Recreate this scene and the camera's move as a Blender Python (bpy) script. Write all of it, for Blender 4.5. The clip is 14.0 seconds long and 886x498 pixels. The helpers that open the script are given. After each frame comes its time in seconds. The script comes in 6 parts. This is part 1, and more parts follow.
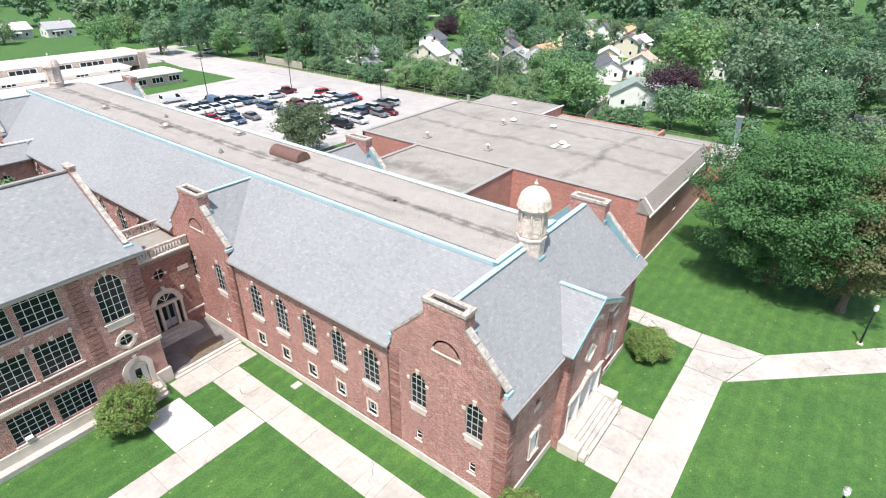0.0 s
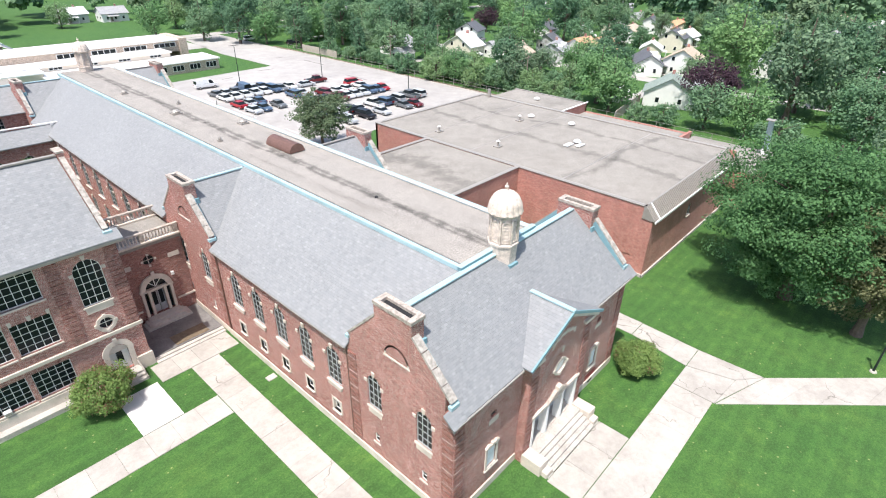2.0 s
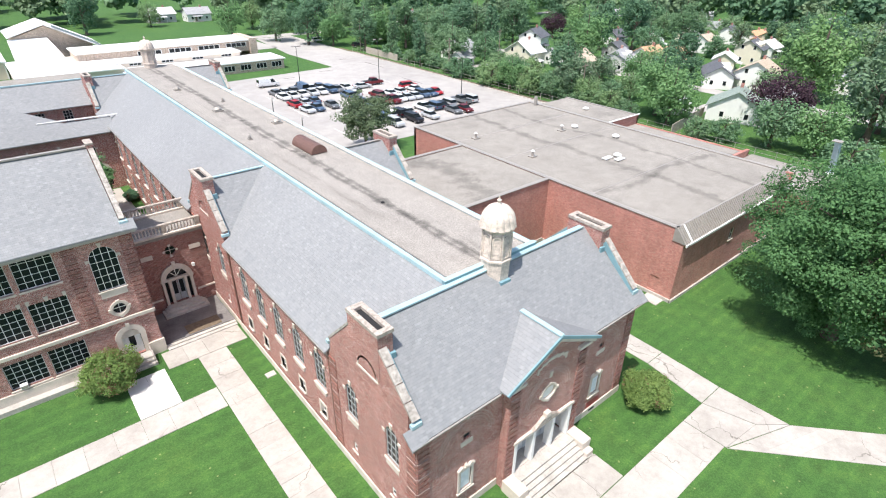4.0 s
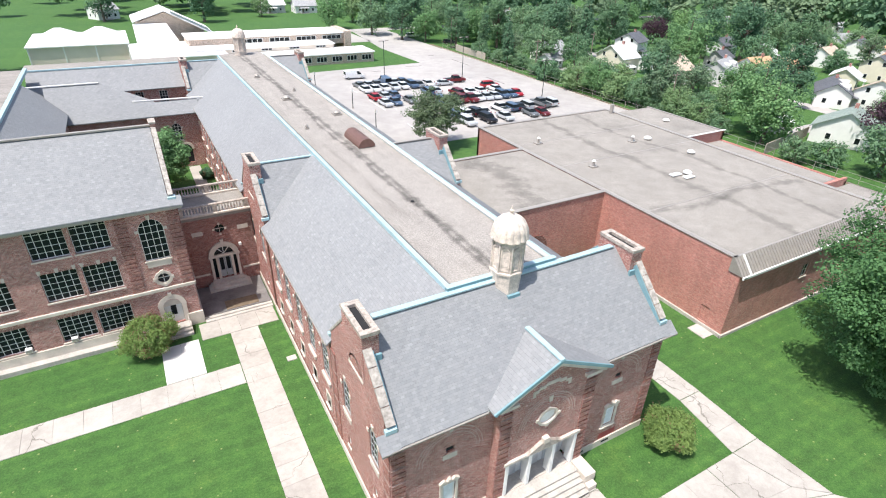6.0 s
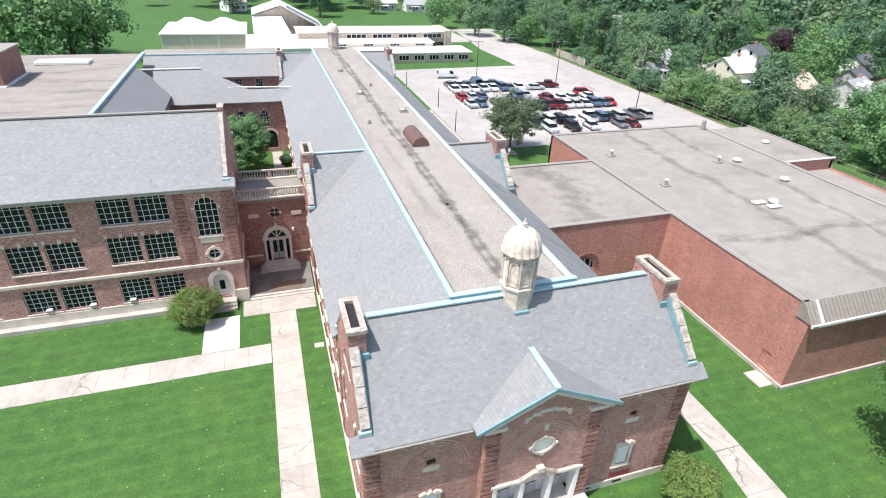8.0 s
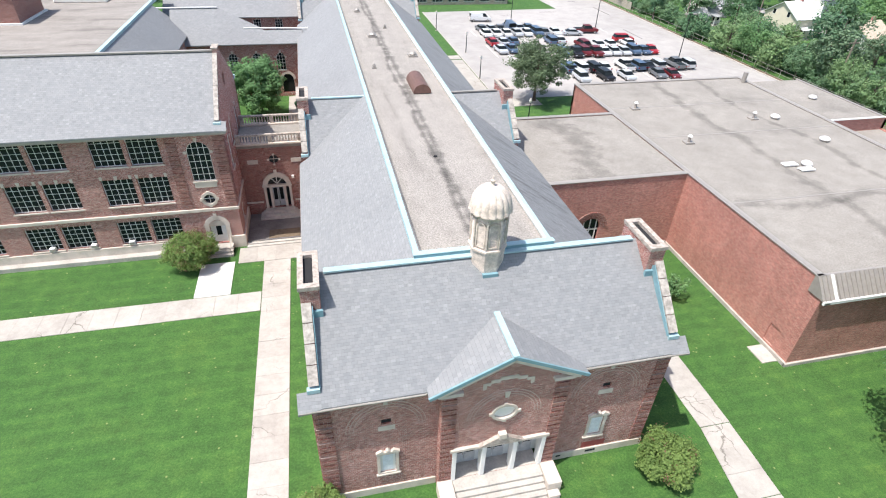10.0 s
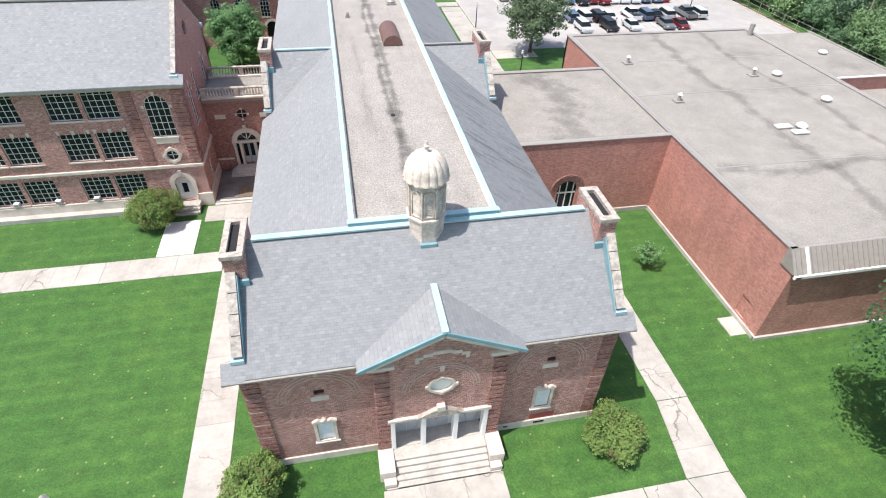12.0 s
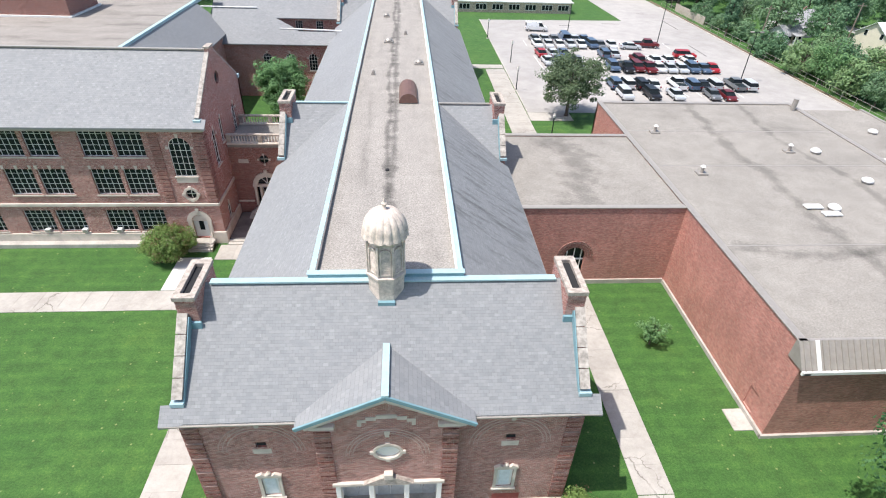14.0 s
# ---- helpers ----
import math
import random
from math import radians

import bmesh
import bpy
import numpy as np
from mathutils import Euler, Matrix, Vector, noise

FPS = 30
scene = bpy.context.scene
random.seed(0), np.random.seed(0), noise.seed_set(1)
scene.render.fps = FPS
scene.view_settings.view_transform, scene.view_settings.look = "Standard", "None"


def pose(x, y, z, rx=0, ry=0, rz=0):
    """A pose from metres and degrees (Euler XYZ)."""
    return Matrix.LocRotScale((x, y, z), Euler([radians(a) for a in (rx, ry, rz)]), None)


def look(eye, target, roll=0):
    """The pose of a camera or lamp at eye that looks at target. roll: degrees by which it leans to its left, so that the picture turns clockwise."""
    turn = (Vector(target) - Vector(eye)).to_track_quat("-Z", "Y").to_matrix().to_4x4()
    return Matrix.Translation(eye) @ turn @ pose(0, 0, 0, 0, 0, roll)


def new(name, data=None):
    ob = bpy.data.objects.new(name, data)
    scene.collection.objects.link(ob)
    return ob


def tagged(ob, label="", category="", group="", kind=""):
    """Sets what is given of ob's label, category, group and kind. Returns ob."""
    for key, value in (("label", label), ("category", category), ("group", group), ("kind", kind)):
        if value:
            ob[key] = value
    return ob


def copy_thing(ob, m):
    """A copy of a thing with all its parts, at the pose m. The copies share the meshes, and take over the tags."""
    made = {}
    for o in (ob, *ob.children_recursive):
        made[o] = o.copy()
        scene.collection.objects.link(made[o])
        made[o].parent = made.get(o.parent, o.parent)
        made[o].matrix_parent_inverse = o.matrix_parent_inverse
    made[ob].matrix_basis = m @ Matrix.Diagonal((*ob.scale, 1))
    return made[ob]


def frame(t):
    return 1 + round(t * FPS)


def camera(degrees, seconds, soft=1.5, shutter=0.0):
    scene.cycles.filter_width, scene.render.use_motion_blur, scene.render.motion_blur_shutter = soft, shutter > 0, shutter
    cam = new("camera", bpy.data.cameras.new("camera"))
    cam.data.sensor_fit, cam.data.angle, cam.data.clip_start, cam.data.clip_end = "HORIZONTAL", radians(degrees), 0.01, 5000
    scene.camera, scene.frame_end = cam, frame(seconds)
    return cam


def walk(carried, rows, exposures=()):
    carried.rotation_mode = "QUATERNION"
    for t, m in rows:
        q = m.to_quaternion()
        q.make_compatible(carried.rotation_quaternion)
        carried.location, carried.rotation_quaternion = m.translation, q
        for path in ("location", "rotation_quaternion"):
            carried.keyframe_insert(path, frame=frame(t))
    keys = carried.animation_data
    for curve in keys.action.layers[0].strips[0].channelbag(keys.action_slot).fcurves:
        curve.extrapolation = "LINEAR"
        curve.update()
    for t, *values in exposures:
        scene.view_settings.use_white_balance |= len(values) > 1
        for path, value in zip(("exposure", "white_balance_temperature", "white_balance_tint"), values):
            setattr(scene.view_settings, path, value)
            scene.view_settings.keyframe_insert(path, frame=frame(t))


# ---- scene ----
cam = camera(79.0, 14.0, soft=1.1)
PATH = [
    (0, (-29.969, -10.331, 30.985), (-28.573, -9.267, 30.025), 0.5),
    (0.5, (-28.871, -11.089, 30.988), (-27.515, -9.998, 30.003), 0.6),
    (1, (-27.805, -11.822, 31.022), (-26.469, -10.713, 30.03), 0.7),
    (1.5, (-26.869, -12.578, 31.126), (-25.56, -11.435, 30.135), 0.8),
    (2, (-25.838, -13.293, 31.131), (-24.552, -12.123, 30.142), 0.8),
    (2.5, (-24.87, -13.904, 31.135), (-23.607, -12.709, 30.147), 0.9),
    (3, (-23.891, -14.557, 31.177), (-22.667, -13.32, 30.19), 1.0),
    (3.2, (-23.464, -14.808, 31.168), (-22.257, -13.552, 30.185), 0.9),
    (5.3, (-18.932, -16.916, 31.119), (-17.972, -15.466, 30.132), 1.6),
    (5.5, (-18.533, -17.094, 31.13), (-17.597, -15.627, 30.143), 1.7),
    (6, (-17.441, -17.497, 31.171), (-16.571, -15.992, 30.182), 1.8),
    (6.5, (-16.274, -17.893, 31.162), (-15.477, -16.349, 30.172), 1.9),
    (7, (-15.061, -18.222, 31.148), (-14.342, -16.641, 30.156), 2.0),
    (7.5, (-13.806, -18.491, 31.149), (-13.17, -16.876, 30.155), 2.2),
    (7.7, (-13.33, -18.558, 31.143), (-12.728, -16.93, 30.148), 2.3),
    (9.8, (-8.601, -18.249, 30.72), (-8.184, -16.572, 29.714), 2.1),
    (9.9, (-8.402, -18.205, 30.716), (-7.996, -16.574, 29.636), 2.15),
    (10, (-8.207, -18.155, 30.714), (-7.813, -16.57, 29.559), 2.2),
    (10.5, (-7.158, -17.714, 30.762), (-6.787, -16.205, 29.504), 2.2),
    (11, (-6.098, -17.532, 30.746), (-5.733, -16.042, 29.462), 2.2),
    (11.5, (-4.996, -17.447, 30.722), (-4.643, -15.963, 29.429), 2.2),
    (12, (-3.874, -17.414, 30.719), (-3.549, -15.925, 29.424), 2.2),
    (12.5, (-2.729, -17.389, 30.687), (-2.445, -15.888, 29.396), 2.2),
    (13, (-1.5, -17.348, 30.73), (-1.252, -15.789, 29.501), 2.2),
    (13.5, (-0.256, -17.284, 30.746), (-0.051, -15.677, 29.573), 2.2),
    (14, (1.004, -17.196, 30.756), (1.142, -15.564, 29.608), 2.3),
]
walk(cam, [(t, look(eye, target, roll)) for t, eye, target, roll in PATH], exposures=((0, 0.60), (6, 0.55), (12, 0.53), (14, 0.44)))

# ---- light ----
SUN = Vector((-0.42, -0.13, 1.0)).normalized()
world = bpy.data.worlds.new("sky")
scene.world = world
world.use_nodes = True
wn = world.node_tree
sky = wn.nodes.new("ShaderNodeTexSky")
sky.sky_type = 'NISHITA'
sky.sun_disc = False
sky.sun_elevation = math.asin(SUN.z)
sky.sun_rotation = math.atan2(SUN.x, SUN.y)
sky.air_density, sky.dust_density, sky.ozone_density = 1.0, 2.0, 1.0
wn.links.new(sky.outputs[0], wn.nodes["Background"].inputs[0])
wn.nodes["Background"].inputs[1].default_value = 0.15
sun = new("sun", bpy.data.lights.new("sun", 'SUN'))
sun.data.energy, sun.data.angle, sun.data.color = 4.2, radians(0.6), (1.0, 0.960, 0.910)
sun.matrix_world = look(Vector((0, 0, 60)) + SUN * 10, (0, 0, 60))


# ---- materials ----
def nodes_of(name, rough=0.8, metal=0.0):
    m = bpy.data.materials.new(name)
    m.use_nodes = True
    nt = m.node_tree
    b = nt.nodes["Principled BSDF"]
    b.inputs["Roughness"].default_value = rough
    b.inputs["Metallic"].default_value = metal
    return m, nt, b


def nd(nt, kind, **kw):
    n = nt.nodes.new("ShaderNode" + kind)
    for k, v in kw.items():
        if k == "op":
            n.operation = v
        else:
            n.inputs[k.replace("_", " ")].default_value = v
    return n


def math_node(nt, op, a, b=None):
    n = nt.nodes.new("ShaderNodeMath")
    n.operation = op
    for i, v in enumerate((a, b)):
        if v is None:
            continue
        if isinstance(v, (int, float)):
            n.inputs[i].default_value = v
        else:
            nt.links.new(v, n.inputs[i])
    return n.outputs[0]


def surface_uv(nt, kv=1.0):
    """Along the wall or along the course, and up; from the place and the way the face looks."""
    g = nt.nodes.new("ShaderNodeNewGeometry")
    sn, sp = nt.nodes.new("ShaderNodeSeparateXYZ"), nt.nodes.new("ShaderNodeSeparateXYZ")
    nt.links.new(g.outputs["Normal"], sn.inputs[0])
    nt.links.new(g.outputs["Position"], sp.inputs[0])
    ax, ay = math_node(nt, 'ABSOLUTE', sn.outputs[0]), math_node(nt, 'ABSOLUTE', sn.outputs[1])
    k = math_node(nt, 'GREATER_THAN', ax, ay)
    u = math_node(nt, 'ADD', math_node(nt, 'MULTIPLY', k, sp.outputs[1]),
                  math_node(nt, 'MULTIPLY', math_node(nt, 'SUBTRACT', 1.0, k), sp.outputs[0]))
    c = nt.nodes.new("ShaderNodeCombineXYZ")
    nt.links.new(u, c.inputs[0])
    nt.links.new(math_node(nt, 'MULTIPLY', sp.outputs[2], kv), c.inputs[1])
    return c.outputs[0], g.outputs["Position"]


def noise_tex(nt, vec, scale, detail=3.0, rough=0.55, stretch=None):
    if stretch:
        mp = nt.nodes.new("ShaderNodeMapping")
        mp.inputs["Scale"].default_value = stretch
        nt.links.new(vec, mp.inputs[0])
        vec = mp.outputs[0]
    n = nd(nt, "TexNoise", Scale=scale, Detail=detail, Roughness=rough)
    nt.links.new(vec, n.inputs["Vector"])
    return n.outputs["Fac"]


def ramp(nt, fac, stops):
    r = nt.nodes.new("ShaderNodeValToRGB")
    e = r.color_ramp.elements
    e[0].position, e[0].color = stops[0][0], (*stops[0][1], 1)
    e[1].position, e[1].color = stops[-1][0], (*stops[-1][1], 1)
    for p, c in stops[1:-1]:
        x = e.new(p)
        x.color = (*c, 1)
    nt.links.new(fac, r.inputs[0])
    return r.outputs[0]


def mixc(nt, fac, a, b, mode='MIX'):
    n = nt.nodes.new("ShaderNodeMix")
    n.data_type, n.blend_type = 'RGBA', mode
    for sock, v in ((n.inputs[0], fac), (n.inputs[6], a), (n.inputs[7], b)):
        if isinstance(v, (int, float)):
            sock.default_value = v
        elif isinstance(v, tuple):
            sock.default_value = (*v, 1)
        else:
            nt.links.new(v, sock)
    return n.outputs[2]


def bump(nt, b, height, strength=0.4, dist=0.02):
    n = nd(nt, "Bump", Strength=strength, Distance=dist)
    nt.links.new(height, n.inputs["Height"])
    nt.links.new(n.outputs[0], b.inputs["Normal"])


def grey(v):
    return (v, v, v)


def plain(name, col, rough=0.7, metal=0.0, var=0.18, scale=3.0, fine=40.0):
    """Paint, stone or metal with two scales of variation."""
    m, nt, b = nodes_of(name, rough, metal)
    pos = nt.nodes.new("ShaderNodeNewGeometry").outputs["Position"]
    n1, n2 = noise_tex(nt, pos, scale, 4), noise_tex(nt, pos, fine, 2)
    lo, hi = tuple(c * (1 - var) for c in col), tuple(min(1, c * (1 + var)) for c in col)
    c = ramp(nt, n1, [(0.3, lo), (0.7, hi)])
    c = mixc(nt, 0.35, c, ramp(nt, n2, [(0.3, lo), (0.7, hi)]))
    nt.links.new(c, b.inputs["Base Color"])
    bump(nt, b, n2, 0.15, 0.01)
    return m


def brick_mat(name, c1, c2, mortar, stain=0.5, row=0.0725, width=0.215, tones=(0.55, 1.5)):
    m, nt, b = nodes_of(name, 0.9)
    uv, pos = surface_uv(nt)
    t = nd(nt, "TexBrick", Scale=1.0, Mortar_Size=0.009, Mortar_Smooth=0.3, Bias=-0.1, Brick_Width=width, Row_Height=row)
    t.inputs["Color1"].default_value, t.inputs["Color2"].default_value, t.inputs["Mortar"].default_value = (*c1, 1), (*c2, 1), (*mortar, 1)
    nt.links.new(uv, t.inputs["Vector"])
    big = noise_tex(nt, pos, 0.22, 5, 0.6)
    streak = noise_tex(nt, pos, 1.0, 4, 0.6, (1.2, 1.2, 0.15))
    mp = nt.nodes.new("ShaderNodeMapping")
    mp.inputs["Scale"].default_value = (1 / width, 1 / row, 1)
    cell = nt.nodes.new("ShaderNodeVectorMath")
    cell.operation = 'FLOOR'
    wn2 = nd(nt, "TexWhiteNoise")
    nt.links.new(uv, mp.inputs[0])
    nt.links.new(mp.outputs[0], cell.inputs[0])
    nt.links.new(cell.outputs[0], wn2.inputs["Vector"])
    mid = noise_tex(nt, pos, 2.6, 6, 0.8)
    tone = math_node(nt, 'ADD', math_node(nt, 'MULTIPLY', wn2.outputs["Value"], 0.6), math_node(nt, 'MULTIPLY', mid, 0.4))
    base = mixc(nt, 0.85, t.outputs["Color"], ramp(nt, tone, [(0.15, grey(tones[0])), (0.5, grey(1.0)), (0.85, grey(tones[1]))]), 'MULTIPLY')
    c = mixc(nt, stain, base, ramp(nt, big, [(0.25, grey(0.62)), (0.75, grey(1.15))]), 'MULTIPLY')
    c = mixc(nt, stain * 0.6, c, ramp(nt, streak, [(0.3, grey(0.7)), (0.7, grey(1.1))]), 'MULTIPLY')
    nt.links.new(c, b.inputs["Base Color"])
    bump(nt, b, math_node(nt, 'SUBTRACT', 1.0, t.outputs["Fac"]), 0.5, 0.012)
    return m


def slate_mat(name, c1, c2, row=0.15, width=0.30, moss=0.0):
    m, nt, b = nodes_of(name, 0.75)
    uv, pos = surface_uv(nt, 1.42)
    t = nd(nt, "TexBrick", Scale=1.0, Mortar_Size=0.006, Mortar_Smooth=0.2, Bias=0.0, Brick_Width=width, Row_Height=row)
    t.inputs["Color1"].default_value, t.inputs["Color2"].default_value = (*c1, 1), (*c2, 1)
    t.inputs["Mortar"].default_value = (*[c * 0.78 for c in c1], 1)
    nt.links.new(uv, t.inputs["Vector"])
    big, mid = noise_tex(nt, pos, 0.15, 4), noise_tex(nt, pos, 5.0, 5, 0.8)
    speck = nd(nt, "TexWhiteNoise")
    cell = nt.nodes.new("ShaderNodeVectorMath")
    cell.operation = 'FLOOR'
    mp = nt.nodes.new("ShaderNodeMapping")
    mp.inputs["Scale"].default_value = (1 / (width * 0.8), 1 / row, 1)
    nt.links.new(uv, mp.inputs[0])
    nt.links.new(mp.outputs[0], cell.inputs[0])
    nt.links.new(cell.outputs[0], speck.inputs["Vector"])
    c = mixc(nt, 0.14, t.outputs["Color"], ramp(nt, mid, [(0.3, grey(0.78)), (0.55, grey(0.98)), (0.72, grey(1.2))]), 'MULTIPLY')
    c = mixc(nt, 0.9, c, ramp(nt, speck.outputs["Value"], [(0.0, grey(0.90)), (0.25, grey(0.98)), (0.9, grey(1.02)), (0.97, grey(1.13))]), 'MULTIPLY')
    c = mixc(nt, 0.4, c, ramp(nt, big, [(0.3, grey(0.88)), (0.7, grey(1.08))]), 'MULTIPLY')
    if moss:
        run = noise_tex(nt, pos, 1.0, 6, 0.7, (0.35, 1.6, 0.35))
        patch = noise_tex(nt, pos, 0.09, 2)
        f = math_node(nt, 'MULTIPLY', ramp(nt, run, [(0.48, grey(0)), (0.66, grey(1))]), ramp(nt, patch, [(0.4, grey(0.25)), (0.6, grey(1))]))
        c = mixc(nt, math_node(nt, 'MULTIPLY', f, moss), c, (0.10, 0.10, 0.10))
    nt.links.new(c, b.inputs["Base Color"])
    bump(nt, b, math_node(nt, 'SUBTRACT', 1.0, t.outputs["Fac"]), 0.35, 0.012)
    return m


def gravel_mat(name, lo, hi, stains=0.6, axis=(1, 1, 1), runs=()):
    m, nt, b = nodes_of(name, 0.95)
    pos = nt.nodes.new("ShaderNodeNewGeometry").outputs["Position"]
    fine, mid = noise_tex(nt, pos, 9.0, 3, 0.8), noise_tex(nt, pos, 0.6, 6, 0.65)
    big = noise_tex(nt, pos, 0.5, 6, 0.62, axis)
    c = ramp(nt, fine, [(0.3, lo), (0.7, hi)])
    c = mixc(nt, 0.5, c, ramp(nt, mid, [(0.3, grey(0.72)), (0.7, grey(1.15))]), 'MULTIPLY')
    c = mixc(nt, stains, c, ramp(nt, big, [(0.30, grey(0.30)), (0.44, grey(0.85)), (0.6, grey(1.05))]), 'MULTIPLY')
    sp = nt.nodes.new("ShaderNodeSeparateXYZ")
    nt.links.new(pos, sp.inputs[0])
    for ax, at, freq, wander, width in runs:
        # water stains that wander along the roof
        a, b2 = (sp.outputs[0], sp.outputs[1]) if ax == "X" else (sp.outputs[1], sp.outputs[0])
        cv = nt.nodes.new("ShaderNodeCombineXYZ")
        nt.links.new(math_node(nt, 'MULTIPLY', b2, freq), cv.inputs[0])
        cv.inputs[1].default_value = at * 3.1
        off = math_node(nt, 'MULTIPLY', math_node(nt, 'SUBTRACT', noise_tex(nt, cv.outputs[0], 1.0, 3), 0.5), wander)
        d = math_node(nt, 'ABSOLUTE', math_node(nt, 'SUBTRACT', math_node(nt, 'SUBTRACT', a, at), off))
        rough_d = math_node(nt, 'ADD', math_node(nt, 'DIVIDE', d, width), math_node(nt, 'MULTIPLY', math_node(nt, 'SUBTRACT', mid, 0.5), 3.4))
        c = mixc(nt, 0.8 if width < 0.5 else 0.5, c, ramp(nt, rough_d, [(0.0, grey(0.38)), (0.45, grey(0.62)), (1.0, grey(1.0))]), 'MULTIPLY')
    nt.links.new(c, b.inputs["Base Color"])
    bump(nt, b, fine, 0.5, 0.03)
    return m


BRICK = brick_mat("red_brick", (0.31, 0.112, 0.09), (0.46, 0.195, 0.16), (0.66, 0.55, 0.50), 0.5, tones=(0.6, 1.36))
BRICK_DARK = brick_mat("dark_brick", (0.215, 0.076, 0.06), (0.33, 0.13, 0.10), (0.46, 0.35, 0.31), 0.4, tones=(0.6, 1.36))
BRICK_GYM = brick_mat("orange_brick", (0.45, 0.180, 0.145), (0.53, 0.230, 0.188), (0.56, 0.37, 0.31), 0.6, tones=(0.72, 1.28))
SLATE = slate_mat("grey_slate", (0.232, 0.238, 0.246), (0.268, 0.271, 0.276))
SLATE_STAINED = slate_mat("stained_slate", (0.232, 0.238, 0.246), (0.268, 0.271, 0.276), moss=0.85)
STONE = plain("limestone", (0.60, 0.53, 0.46), 0.85, 0, 0.22, 1.2, 18)
STONE_WORN = plain("weathered_coping", (0.40, 0.345, 0.30), 0.9, 0, 0.5, 3.5, 9)
COPING = plain("stained_pale_coping", (0.37, 0.335, 0.30), 0.9, 0, 0.5, 2.6, 7)
TERRACOTTA = plain("cream_terracotta", (0.60, 0.51, 0.445), 0.8, 0, 0.36, 3.0, 9)
PATINA = plain("pale_blue_copper", (0.36, 0.505, 0.54), 0.65, 0.0, 0.16, 0.8, 10)
PATINA_DARK = plain("blue_copper", (0.19, 0.33, 0.375), 0.55, 0.0, 0.18, 0.8, 10)
GRAVEL = gravel_mat("roof_gravel", (0.20, 0.180, 0.160), (0.435, 0.402, 0.368), 0.35, (1.6, 0.2, 1), (("X", 0.15, 0.05, 1.3, 0.38), ("X", -0.35, 0.09, 1.5, 0.3)))
GRAVEL_GREY = gravel_mat("old_roof_gravel", (0.20, 0.175, 0.155), (0.38, 0.35, 0.32), 0.5, (0.3, 1.2, 1))
GRAVEL_GYM = gravel_mat("gym_roof_gravel", (0.205, 0.187, 0.164), (0.375, 0.347, 0.315), 0.35, (0.25, 0.25, 1), (("X", 36.0, 0.03, 16.0, 0.9), ("Y", 15.0, 0.035, 9.0, 0.8), ("X", 43.0, 0.04, 10.0, 0.6), ("X", 17.0, 0.08, 7.0, 2.2)))
CONCRETE = plain("pale_concrete", (0.435, 0.402, 0.363), 0.9, 0, 0.28, 0.8, 7)
CONCRETE_DARK = plain("dark_concrete", (0.16, 0.15, 0.145), 0.85, 0, 0.45, 0.7, 7)
WHITE = plain("white_paint", (0.78, 0.77, 0.74), 0.6, 0, 0.06, 1.5, 20)
FRAME_GREY = plain("grey_window_paint", (0.66, 0.67, 0.66), 0.6, 0, 0.1)
DARK_VOID = plain("dark_interior", (0.018, 0.018, 0.02), 0.9)
BAR_GREY = plain("grey_steel_glazing", (0.40, 0.41, 0.41), 0.6, 0, 0.1)
METAL_BROWN = plain("brown_sheet_metal", (0.19, 0.105, 0.085), 0.5, 0.3, 0.2)
METAL_GREY = plain("grey_sheet_metal", (0.36, 0.33, 0.30), 0.5, 0.3, 0.12)
BLACK_METAL = plain("dark_green_iron", (0.02, 0.03, 0.028), 0.5, 0.4)
WOOD = plain("weathered_wood", (0.26, 0.21, 0.17), 0.9, 0, 0.3)
SOIL = plain("bare_soil", (0.16, 0.12, 0.08), 0.95, 0, 0.4)
RUBBER = plain("tyre_rubber", (0.02, 0.02, 0.02), 0.85)


def glass_mat(name, col, rough=0.08):
    m, nt, b = nodes_of(name, rough)
    b.inputs["Base Color"].default_value = (*col, 1)
    b.inputs["Specular IOR Level"].default_value = 0.22
    return m


GLASS = glass_mat("dark_window_glass", (0.014, 0.018, 0.02), 0.1)


